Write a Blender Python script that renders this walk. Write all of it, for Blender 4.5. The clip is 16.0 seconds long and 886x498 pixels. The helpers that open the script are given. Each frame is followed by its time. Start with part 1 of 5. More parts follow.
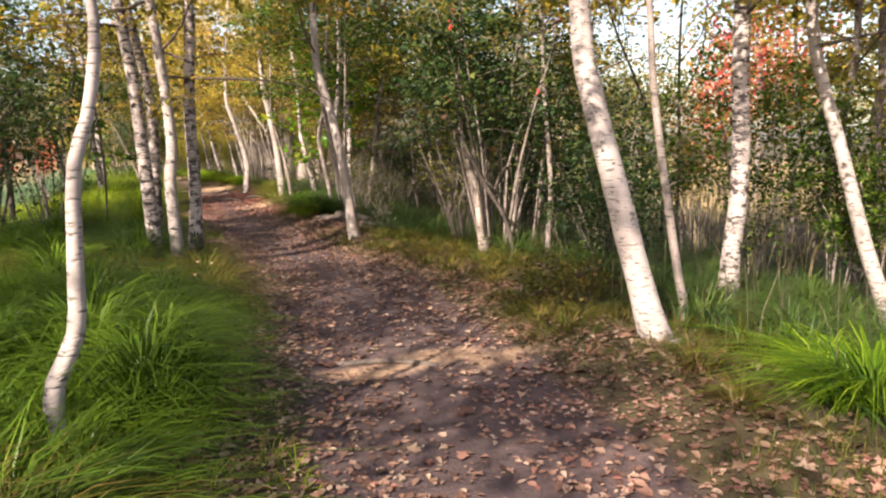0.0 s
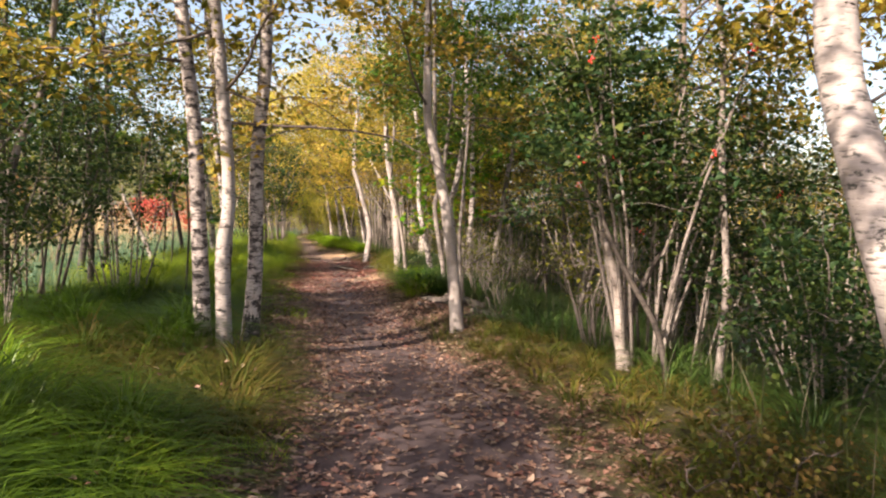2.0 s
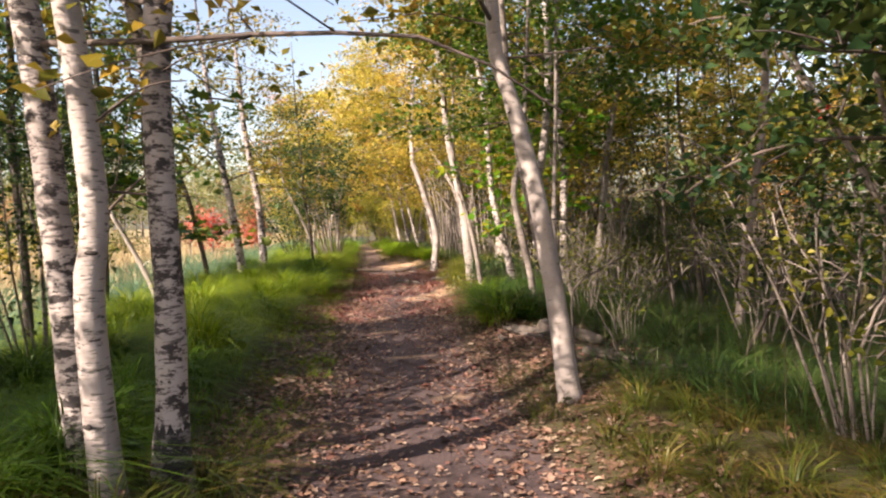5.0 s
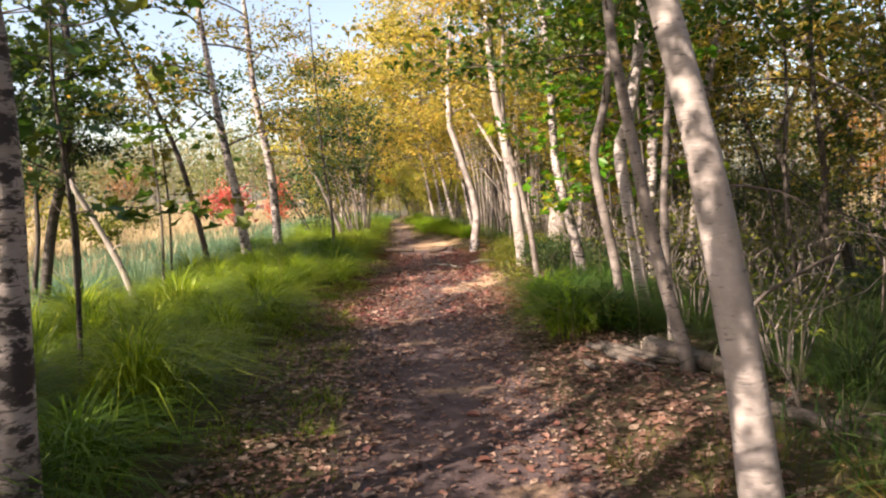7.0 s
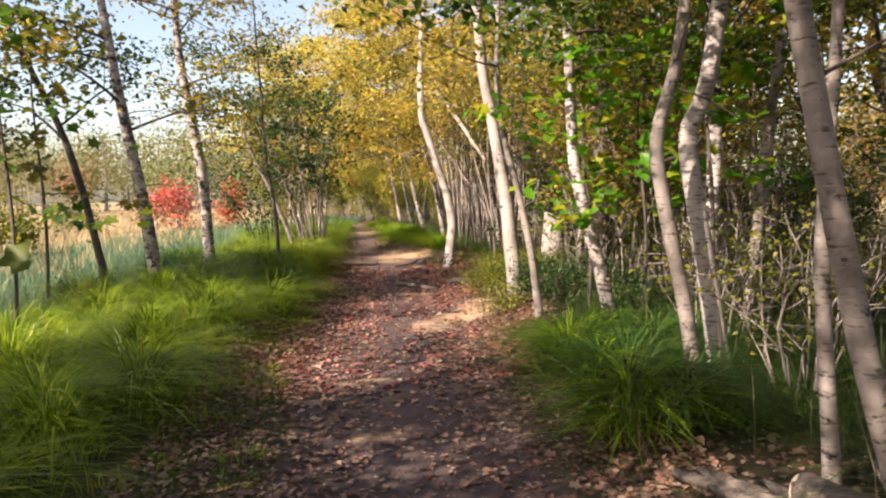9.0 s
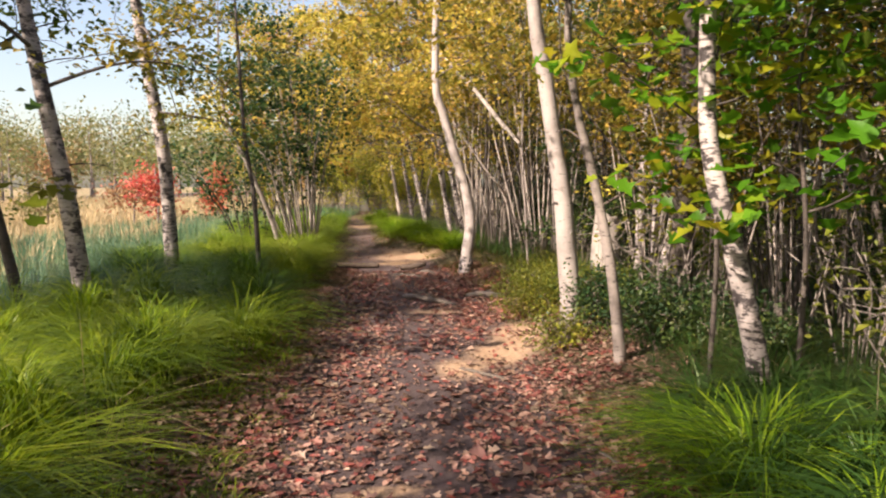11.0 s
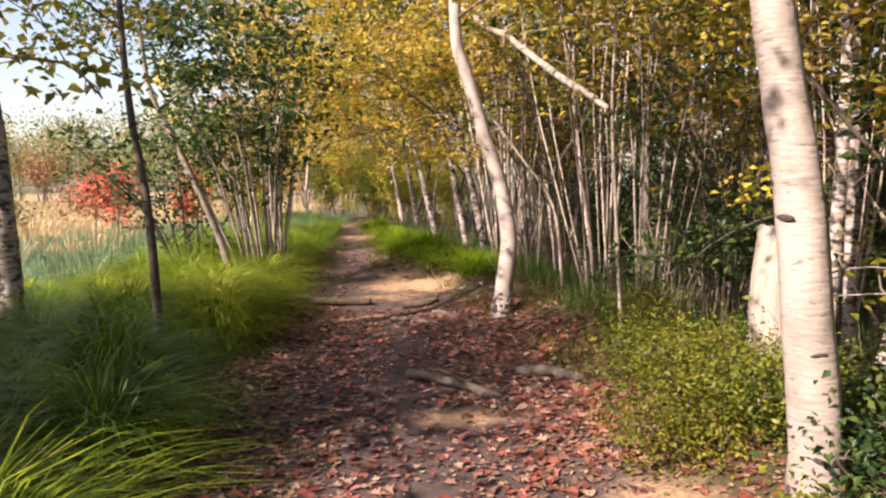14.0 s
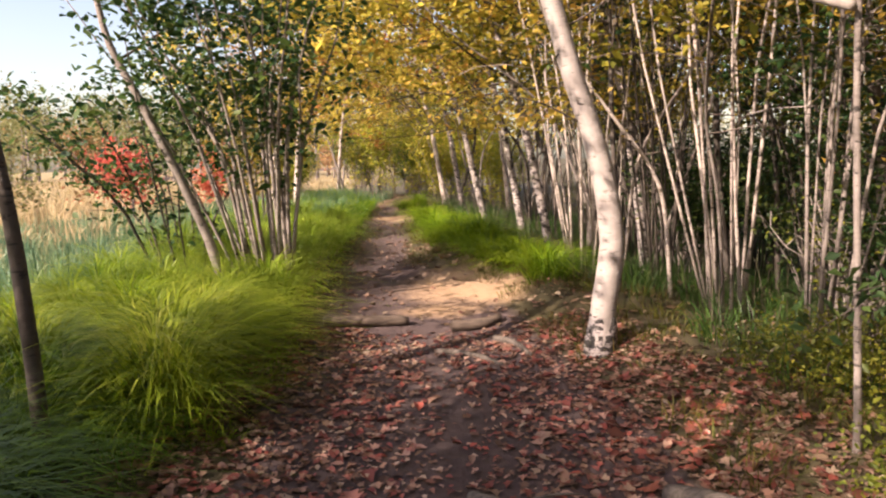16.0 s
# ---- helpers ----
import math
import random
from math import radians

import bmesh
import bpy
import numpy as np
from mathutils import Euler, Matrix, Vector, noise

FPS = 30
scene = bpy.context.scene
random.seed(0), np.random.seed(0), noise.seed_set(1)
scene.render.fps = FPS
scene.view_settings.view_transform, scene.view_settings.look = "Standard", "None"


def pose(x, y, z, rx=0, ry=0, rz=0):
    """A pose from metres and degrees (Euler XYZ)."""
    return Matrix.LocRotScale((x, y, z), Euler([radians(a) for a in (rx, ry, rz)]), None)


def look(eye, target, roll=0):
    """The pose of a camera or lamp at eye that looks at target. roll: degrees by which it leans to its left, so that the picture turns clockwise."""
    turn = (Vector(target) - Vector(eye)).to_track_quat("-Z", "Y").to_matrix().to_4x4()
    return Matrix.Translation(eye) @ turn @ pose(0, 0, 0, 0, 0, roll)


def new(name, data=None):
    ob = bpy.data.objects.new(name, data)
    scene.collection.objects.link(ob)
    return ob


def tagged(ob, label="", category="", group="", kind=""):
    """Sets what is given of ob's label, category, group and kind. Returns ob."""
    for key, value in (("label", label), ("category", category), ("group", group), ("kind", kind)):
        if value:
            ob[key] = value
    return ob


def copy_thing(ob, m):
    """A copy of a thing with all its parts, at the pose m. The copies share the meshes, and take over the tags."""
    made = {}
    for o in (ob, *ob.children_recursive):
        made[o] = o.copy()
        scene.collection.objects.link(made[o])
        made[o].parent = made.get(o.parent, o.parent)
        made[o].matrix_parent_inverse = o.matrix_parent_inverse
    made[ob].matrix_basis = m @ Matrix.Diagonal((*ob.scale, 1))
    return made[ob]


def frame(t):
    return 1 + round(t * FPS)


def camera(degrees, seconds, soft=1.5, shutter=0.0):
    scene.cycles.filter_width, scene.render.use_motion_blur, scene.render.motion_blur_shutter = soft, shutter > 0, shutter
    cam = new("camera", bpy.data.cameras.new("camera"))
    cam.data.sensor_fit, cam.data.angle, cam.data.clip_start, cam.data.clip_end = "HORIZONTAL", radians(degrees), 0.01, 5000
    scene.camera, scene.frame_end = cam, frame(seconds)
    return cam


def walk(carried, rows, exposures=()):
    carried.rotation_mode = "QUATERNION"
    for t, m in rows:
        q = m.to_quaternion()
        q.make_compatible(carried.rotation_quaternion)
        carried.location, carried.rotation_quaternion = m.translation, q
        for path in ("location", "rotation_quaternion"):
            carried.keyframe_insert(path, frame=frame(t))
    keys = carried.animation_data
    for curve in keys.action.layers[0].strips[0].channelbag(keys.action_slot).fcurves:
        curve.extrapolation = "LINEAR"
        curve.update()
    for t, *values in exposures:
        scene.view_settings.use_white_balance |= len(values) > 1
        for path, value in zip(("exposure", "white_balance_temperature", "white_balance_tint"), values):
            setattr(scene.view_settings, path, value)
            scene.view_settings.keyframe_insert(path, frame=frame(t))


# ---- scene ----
cam = camera(65.4, 16.0, 2.2)
METRES, EYE, TILT, LEAN, TURN = 20.3, 1.5, 0.0, 0.0, -17.9
ROWS = [
    (0.0, 0.0, 0.0, 0.0, -0.15, -8.73, 0.95),
    (0.5, 0.0036, 0.0274, 0.0007, -1.22, -6.77, 0.12),
    (1.0, 0.006, 0.0568, 0.0002, 1.48, -5.01, -0.85),
    (1.5, 0.0071, 0.0874, 0.0003, 7.52, -3.49, -1.72),
    (2.0, 0.0055, 0.1171, -0.0003, 11.45, -2.75, -1.74),
    (2.5, 0.0014, 0.1472, -0.0002, 13.98, -1.71, -1.12),
    (3.0, -0.0051, 0.1779, -0.0004, 14.65, -0.5, -0.09),
    (5.5, -0.0461, 0.3287, -0.0038, 18.66, -3.35, 3.08),
    (6.0, -0.0587, 0.3572, -0.0024, 20.09, -3.76, 3.03),
    (6.5, -0.0726, 0.3846, -0.0041, 20.61, -4.42, 2.89),
    (7.0, -0.0845, 0.414, -0.0051, 20.39, -4.82, 2.61),
    (7.5, -0.0957, 0.4454, -0.0068, 19.66, -4.83, 2.37),
    (8.0, -0.1075, 0.4755, -0.0051, 18.97, -4.66, 2.31),
    (10.5, -0.1728, 0.6126, -0.0034, 16.41, -5.17, 0.6),
    (11.0, -0.1865, 0.6388, -0.0046, 17.07, -5.39, 0.51),
    (11.5, -0.1987, 0.6704, -0.0053, 17.7, -5.37, 0.45),
    (12.0, -0.2115, 0.7017, -0.0064, 17.99, -5.08, 0.58),
    (12.5, -0.2241, 0.7332, -0.0057, 17.92, -4.55, 0.71),
    (13.0, -0.2349, 0.7651, -0.0067, 17.69, -4.18, 0.7),
    (13.5, -0.2448, 0.7967, -0.0071, 17.48, -4.38, 0.84),
    (14.0, -0.2559, 0.8255, -0.0076, 17.31, -5.1, 0.76),
    (14.5, -0.2674, 0.8547, -0.0079, 17.48, -5.93, 0.77),
    (15.0, -0.2784, 0.8829, -0.0074, 18.24, -6.53, 0.92),
    (15.5, -0.2906, 0.9102, -0.0075, 19.38, -7.04, 1.22),
    (16.0, -0.3029, 0.94, -0.0065, 20.55, -7.29, 1.58),
]
walk(cam, [(t, pose(0, 0, EYE, TILT, LEAN, TURN) @ pose(METRES * x, METRES * y, METRES * z, 90 + pitch, roll, yaw)) for t, x, y, z, yaw, pitch, roll in ROWS],
     [(0.0, 1.36, 7600, 18), (3.0, 1.36, 7600, 18), (5.0, 1.42, 7600, 20), (8.0, 1.45, 7600, 18), (10.5, 1.14, 7500, 18), (13.5, 1.18, 7600, 22), (14.5, 1.28, 7700, 23), (16.0, 1.28, 7700, 23)])

# ---- light ----
SUN_ELEV, SUN_AZ = radians(37), (-0.78, -0.63)   # towards the sun, in plan
sun_dir = Vector((SUN_AZ[0], SUN_AZ[1], math.tan(SUN_ELEV) * math.hypot(*SUN_AZ))).normalized()
sun = new("sun", bpy.data.lights.new("sun", "SUN"))
sun.data.energy, sun.data.angle, sun.data.color = 5.0, radians(0.6), (1.0, 0.93, 0.82)
sun.matrix_world = look((sun_dir * 60)[:], (0, 0, 0))
world = bpy.data.worlds.new("sky")
scene.world = world
world.use_nodes = True
wn, wl = world.node_tree.nodes, world.node_tree.links
sky = wn.new("ShaderNodeTexSky")
sky.sky_type, sky.sun_disc = "NISHITA", False
sky.sun_elevation, sky.sun_rotation = SUN_ELEV, math.atan2(SUN_AZ[0], SUN_AZ[1])
sky.air_density, sky.dust_density = 1.0, 2.0
wn["Background"].inputs[1].default_value = 0.125
wl.new(sky.outputs[0], wn["Background"].inputs[0])

# ---- materials ----


def material(name):
    m = bpy.data.materials.new(name)
    m.use_nodes = True
    return m, m.node_tree.nodes, m.node_tree.links, m.node_tree.nodes["Principled BSDF"]


def node(nt, kind, **vals):
    n = nt.new(kind)
    for k, v in vals.items():
        n.inputs[k].default_value = v
    return n


def ramp(nt, stops, smooth=True):
    n = nt.new("ShaderNodeValToRGB")
    while len(n.color_ramp.elements) < len(stops):
        n.color_ramp.elements.new(0.5)
    for e, (p, c) in zip(n.color_ramp.elements, stops):
        e.position, e.color = p, (c if len(c) == 4 else (*c, 1))
    n.color_ramp.interpolation = "LINEAR" if smooth else "CONSTANT"
    return n


def mixrgb(nt, lk, fac, a, b, mode="MIX"):
    n = nt.new("ShaderNodeMix")
    n.data_type, n.blend_type = "RGBA", mode
    for sock, v in ((n.inputs[0], fac), (n.inputs[6], a), (n.inputs[7], b)):
        if isinstance(v, (int, float)):
            sock.default_value = v
        elif isinstance(v, tuple):
            sock.default_value = (*v, 1)
        else:
            lk.new(v, sock)
    return n.outputs[2]


def foliage(name, colours, gloss=0.45, through_light=0.45, clump=0.0):
    """Thin leaves and blades: a colour for each island or, by clump, for each patch; light through them."""
    m, nt, lk, bsdf = material(name)
    geo = nt.new("ShaderNodeNewGeometry")
    info = nt.new("ShaderNodeObjectInfo")
    r = ramp(nt, [(i / (len(colours) - 1), c) for i, c in enumerate(colours)])
    both = nt.new("ShaderNodeMath")
    lk.new(geo.outputs["Random Per Island"], both.inputs[0])
    lk.new(info.outputs["Random"], both.inputs[1])
    wrap = nt.new("ShaderNodeMath")
    wrap.operation = "FRACT"
    lk.new(both.outputs[0], wrap.inputs[0])
    tc = nt.new("ShaderNodeTexCoord")
    patchy = node(nt, "ShaderNodeTexNoise", Scale=2.1, Detail=3.0)
    lk.new(tc.outputs["Object"], patchy.inputs["Vector"])
    wide = node(nt, "ShaderNodeMapRange", **{"From Min": 0.32, "From Max": 0.68})
    lk.new(patchy.outputs["Fac"], wide.inputs[0])
    share = nt.new("ShaderNodeMix")
    share.inputs[0].default_value = clump
    lk.new(wrap.outputs[0], share.inputs[2])
    lk.new(wide.outputs[0], share.inputs[3])
    lk.new(share.outputs[0], r.inputs[0])
    nz = node(nt, "ShaderNodeTexNoise", Scale=0.9, Detail=2.0)
    lk.new(tc.outputs["Object"], nz.inputs["Vector"])
    shade = ramp(nt, [(0.3, (0.62, 0.66, 0.55)), (0.7, (1.25, 1.2, 1.1))])
    lk.new(nz.outputs["Fac"], shade.inputs[0])
    col = mixrgb(nt, lk, 1.0, r.outputs[0], shade.outputs[0], "MULTIPLY")
    hsv = nt.new("ShaderNodeHueSaturation")
    mp = node(nt, "ShaderNodeMapRange", **{"To Min": 0.485, "To Max": 0.515})
    lk.new(info.outputs["Random"], mp.inputs[0])
    lk.new(mp.outputs[0], hsv.inputs["Hue"])
    lk.new(col, hsv.inputs["Color"])
    lk.new(hsv.outputs[0], bsdf.inputs["Base Color"])
    bsdf.inputs["Roughness"].default_value = gloss
    bsdf.inputs["Specular IOR Level"].default_value = 0.35
    tr = nt.new("ShaderNodeBsdfTranslucent")
    lk.new(hsv.outputs[0], tr.inputs[0])
    mx = nt.new("ShaderNodeMixShader")
    mx.inputs[0].default_value = through_light
    lk.new(bsdf.outputs[0], mx.inputs[1])
    lk.new(tr.outputs[0], mx.inputs[2])
    lk.new(mx.outputs[0], nt["Material Output"].inputs[0])
    return m


def bark(name, pale, mid, dark, marks=0.5, patch=0.6):
    """Bark with thin crosswise marks, dark scars and grey stains."""
    m, nt, lk, bsdf = material(name)
    tc = nt.new("ShaderNodeTexCoord")
    info = nt.new("ShaderNodeObjectInfo")
    off = nt.new("ShaderNodeVectorMath")
    off.operation = "MULTIPLY_ADD"
    off.inputs[1].default_value = (1, 1, 1)
    lk.new(tc.outputs["Object"], off.inputs[0])
    sc = nt.new("ShaderNodeVectorMath")
    sc.operation = "SCALE"
    sc.inputs[0].default_value = (31, 17, 23)
    lk.new(info.outputs["Random"], sc.inputs["Scale"])
    lk.new(sc.outputs[0], off.inputs[2])
    stain = node(nt, "ShaderNodeTexNoise", Scale=2.6, Detail=5.0, Roughness=0.65)
    lk.new(off.outputs[0], stain.inputs["Vector"])
    base = ramp(nt, [(0.36, mid), (0.56, pale)])
    lk.new(stain.outputs["Fac"], base.inputs[0])
    flat = nt.new("ShaderNodeMapping")
    flat.inputs["Scale"].default_value = (13, 13, 60)
    lk.new(off.outputs[0], flat.inputs[0])
    lines = node(nt, "ShaderNodeTexNoise", Scale=1.0, Detail=3.0)
    lk.new(flat.outputs[0], lines.inputs["Vector"])
    lm = ramp(nt, [(0.63 - 0.06 * marks, (0, 0, 0)), (0.70 - 0.06 * marks, (0.8, 0.8, 0.8))])
    lk.new(lines.outputs["Fac"], lm.inputs[0])
    c1 = mixrgb(nt, lk, lm.outputs[0], base.outputs[0], dark)
    scar = nt.new("ShaderNodeMapping")
    scar.inputs["Scale"].default_value = (8, 8, 15)
    lk.new(off.outputs[0], scar.inputs[0])
    pn = node(nt, "ShaderNodeTexNoise", Scale=1.0, Detail=4.0, Roughness=0.7)
    lk.new(scar.outputs[0], pn.inputs["Vector"])
    pm = ramp(nt, [(0.72 - 0.14 * patch, (0, 0, 0)), (0.78 - 0.14 * patch, (1, 1, 1))])
    lk.new(pn.outputs["Fac"], pm.inputs[0])
    c2 = mixrgb(nt, lk, pm.outputs[0], c1, dark)
    lk.new(c2, bsdf.inputs["Base Color"])
    bsdf.inputs["Roughness"].default_value = 0.75
    bump = node(nt, "ShaderNodeBump", Strength=0.45, Distance=0.014)
    bump.invert = True
    add = nt.new("ShaderNodeMath")
    lk.new(lines.outputs["Fac"], add.inputs[0])
    lk.new(pn.outputs["Fac"], add.inputs[1])
    lk.new(add.outputs[0], bump.inputs["Height"])
    lk.new(bump.outputs[0], bsdf.inputs["Normal"])
    return m


def earth():
    """Soil, sand with painted sun streaks, and forest floor, laid out by the ground's own attributes."""
    m, nt, lk, bsdf = material("earth")
    tc = nt.new("ShaderNodeTexCoord")
    n1 = node(nt, "ShaderNodeTexNoise", Scale=1.7, Detail=6.0, Roughness=0.65)
    n2 = node(nt, "ShaderNodeTexNoise", Scale=26.0, Detail=5.0, Roughness=0.7)
    for n in (n1, n2):
        lk.new(tc.outputs["Object"], n.inputs["Vector"])
    soil = ramp(nt, [(0.3, (0.048, 0.032, 0.034)), (0.55, (0.088, 0.059, 0.060)), (0.75, (0.155, 0.108, 0.102))])
    floor_c = ramp(nt, [(0.3, (0.030, 0.026, 0.012)), (0.55, (0.065, 0.050, 0.022)), (0.75, (0.055, 0.065, 0.020))])
    sand = ramp(nt, [(0.3, (0.27, 0.165, 0.10)), (0.7, (0.47, 0.32, 0.215))])
    field = ramp(nt, [(0.35, (0.20, 0.15, 0.07)), (0.65, (0.33, 0.25, 0.13))])
    comb = mixrgb(nt, lk, 0.5, n1.outputs["Fac"], n2.outputs["Fac"])
    for r in (soil, floor_c, sand, field):
        lk.new(comb, r.inputs[0])

    def mask(name):
        a = nt.new("ShaderNodeAttribute")
        a.attribute_name = name
        ragged = nt.new("ShaderNodeMath")
        ragged.operation = "MULTIPLY_ADD"
        lk.new(comb if name == "sandy" else n1.outputs["Fac"], ragged.inputs[0])
        ragged.inputs[1].default_value = 1.25 if name == "sandy" else 0.9
        lk.new(a.outputs["Fac"], ragged.inputs[2])
        mr = node(nt, "ShaderNodeMapRange", **({"From Min": 1.0, "From Max": 1.4} if name == "sandy" else {"From Min": 0.75, "From Max": 1.15}))
        lk.new(ragged.outputs[0], mr.inputs[0])
        return mr.outputs[0]
    c = mixrgb(nt, lk, mask("field"), floor_c.outputs[0], field.outputs[0])
    c = mixrgb(nt, lk, mask("trodden"), c, soil.outputs[0])
    c = mixrgb(nt, lk, mask("sandy"), c, sand.outputs[0])
    lk.new(c, bsdf.inputs["Base Color"])
    bsdf.inputs["Roughness"].default_value = 0.95
    bump = node(nt, "ShaderNodeBump", Strength=0.7, Distance=0.03)
    lk.new(n2.outputs["Fac"], bump.inputs["Height"])
    lk.new(bump.outputs[0], bsdf.inputs["Normal"])
    return m


def dead_wood(name, a, b, grain=(3, 30, 30)):
    m, nt, lk, bsdf = material(name)
    tc = nt.new("ShaderNodeTexCoord")
    mp = nt.new("ShaderNodeMapping")
    mp.inputs["Scale"].default_value = grain
    lk.new(tc.outputs["Object"], mp.inputs[0])
    n = node(nt, "ShaderNodeTexNoise", Scale=1.0, Detail=6.0, Roughness=0.7)
    lk.new(mp.outputs[0], n.inputs["Vector"])
    r = ramp(nt, [(0.3, a), (0.7, b)])
    lk.new(n.outputs["Fac"], r.inputs[0])
    lk.new(r.outputs[0], bsdf.inputs["Base Color"])
    bsdf.inputs["Roughness"].default_value = 0.85
    bump = node(nt, "ShaderNodeBump", Strength=0.6, Distance=0.01)
    lk.new(n.outputs["Fac"], bump.inputs["Height"])
    lk.new(bump.outputs[0], bsdf.inputs["Normal"])
    return m


WHITE_BARK = bark("white_birch_bark", (0.40, 0.35, 0.34), (0.25, 0.215, 0.21), (0.05, 0.048, 0.045), 1.0, 0.8)
CLEAN_BARK = bark("clean_birch_bark", (0.365, 0.32, 0.307), (0.255, 0.22, 0.212), (0.10, 0.098, 0.092), 0.1, 0.25)
SCARRED_BARK = bark("scarred_birch_bark", (0.44, 0.385, 0.375), (0.25, 0.215, 0.21), (0.042, 0.034, 0.036), 1.2, 1.5)
GREY_BARK = bark("grey_bark", (0.27, 0.23, 0.215), (0.12, 0.10, 0.092), (0.03, 0.025, 0.023), 0.5, 0.9)
DARK_BARK = bark("dark_bark", (0.085, 0.068, 0.06), (0.038, 0.03, 0.027), (0.015, 0.012, 0.011), 0.4, 1.0)
TWIG_BARK = bark("twig_bark", (0.12, 0.09, 0.08), (0.065, 0.05, 0.045), (0.03, 0.023, 0.02), 0.1, 0.3)
PALE_BARK = bark("pale_stem_bark", (0.46, 0.39, 0.36), (0.24, 0.20, 0.185), (0.05, 0.04, 0.036), 0.5, 0.8)
SCAR = bark("branch_scar_bark", (0.05, 0.04, 0.038), (0.03, 0.025, 0.022), (0.015, 0.012, 0.012), 0.2, 0.3)
EARTH = earth()
OLD_LOG = dead_wood("old_log_wood", (0.03, 0.024, 0.02), (0.19, 0.155, 0.135), (9, 60, 60))
STEP_LOG = dead_wood("step_log_wood", (0.035, 0.026, 0.022), (0.14, 0.10, 0.078))
FOOT_BARK = bark("blackened_foot_bark", (0.30, 0.26, 0.26), (0.12, 0.10, 0.10), (0.02, 0.017, 0.017), 1.4, 1.9)
CUT_WOOD = dead_wood("cut_wood", (0.45, 0.36, 0.28), (0.62, 0.52, 0.43))
SNAG = dead_wood("snag_wood", (0.17, 0.145, 0.132), (0.42, 0.37, 0.34), (14, 14, 3.0))

GREEN = foliage("green_leaves", [(0.035, 0.085, 0.014), (0.06, 0.13, 0.02), (0.11, 0.18, 0.025), (0.18, 0.22, 0.03)])
OLIVE = foliage("olive_leaves", [(0.11, 0.125, 0.025), (0.21, 0.20, 0.036), (0.33, 0.27, 0.045), (0.46, 0.31, 0.06)], 0.45, 0.5)
GOLD = foliage("golden_leaves", [(0.32, 0.29, 0.06), (0.48, 0.40, 0.08), (0.64, 0.50, 0.11), (0.60, 0.36, 0.10)], 0.45, 0.5)
RUST = foliage("orange_leaves", [(0.44, 0.28, 0.05), (0.50, 0.22, 0.06), (0.50, 0.16, 0.07), (0.40, 0.24, 0.06)])
RED = foliage("red_leaves", [(0.50, 0.07, 0.075), (0.62, 0.13, 0.115), (0.62, 0.24, 0.15)])
DARKLEAF = foliage("dark_green_leaves", [(0.02, 0.055, 0.024), (0.036, 0.085, 0.034), (0.07, 0.12, 0.038), (0.13, 0.17, 0.045)])
# far foliage: the haze of distance is mixed into these paler colours
HAZED_GREEN = foliage("hazed_far_green_leaves", [(0.12, 0.16, 0.06), (0.19, 0.22, 0.09), (0.27, 0.26, 0.12), (0.33, 0.25, 0.13)])
HAZED_RUSSET = foliage("hazed_far_russet_leaves", [(0.34, 0.25, 0.12), (0.40, 0.24, 0.13), (0.44, 0.20, 0.13), (0.30, 0.26, 0.12)])
LIGHTLEAF = foliage("light_green_leaves", [(0.20, 0.25, 0.03), (0.32, 0.36, 0.05), (0.45, 0.42, 0.07), (0.50, 0.40, 0.08)])
MAPLE = foliage("maple_leaves", [(0.06, 0.18, 0.015), (0.10, 0.28, 0.02), (0.20, 0.36, 0.025), (0.40, 0.36, 0.03)], 0.4, 0.55)
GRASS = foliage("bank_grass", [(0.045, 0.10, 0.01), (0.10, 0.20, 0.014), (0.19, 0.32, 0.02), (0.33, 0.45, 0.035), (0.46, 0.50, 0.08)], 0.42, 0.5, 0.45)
# yellow-green copy of the bank grass with sunlight painted into its colour
SUNLIT_GRASS = foliage("sunlit_yellow_green_grass", [(0.08, 0.15, 0.018), (0.18, 0.28, 0.028), (0.32, 0.41, 0.055), (0.47, 0.51, 0.12)], 0.42, 0.5, 0.4)
# lush dark green grass; also paints the shaded stretch of the bank
LUSH_AND_SHADED = foliage("lush_and_shaded_grass", [(0.026, 0.07, 0.01), (0.06, 0.14, 0.014), (0.10, 0.21, 0.02), (0.20, 0.31, 0.035)], 0.42, 0.48, 0.5)
# dark green growth of the woods, with the trees' shade painted into its colour
SHADE_GRASS = foliage("shade_toned_sedge", [(0.022, 0.055, 0.016), (0.042, 0.098, 0.024), (0.075, 0.14, 0.032), (0.15, 0.20, 0.06)], 0.45, 0.4, 0.5)
SEDGE = foliage("blue_sedge", [(0.06, 0.15, 0.115), (0.10, 0.22, 0.16), (0.17, 0.27, 0.16), (0.30, 0.31, 0.16)], 0.5, 0.35, 0.5)
MEADOW = foliage("meadow_grass", [(0.028, 0.055, 0.008), (0.055, 0.085, 0.011), (0.095, 0.12, 0.016), (0.15, 0.13, 0.028), (0.19, 0.12, 0.045), (0.09, 0.13, 0.016)], 0.5, 0.4, 0.45)
STRAW = foliage("straw_grass", [(0.36, 0.25, 0.16), (0.46, 0.345, 0.235), (0.54, 0.42, 0.30), (0.31, 0.29, 0.155)], 0.6, 0.35, 0.4)
BRUSH = foliage("dry_undergrowth", [(0.045, 0.04, 0.03), (0.09, 0.072, 0.058), (0.19, 0.16, 0.13), (0.05, 0.065, 0.02)], 0.7, 0.1)
HEATH = foliage("low_shrub_leaves", [(0.055, 0.085, 0.016), (0.11, 0.14, 0.02), (0.20, 0.215, 0.03), (0.33, 0.29, 0.045)], 0.5, 0.4, 0.4)
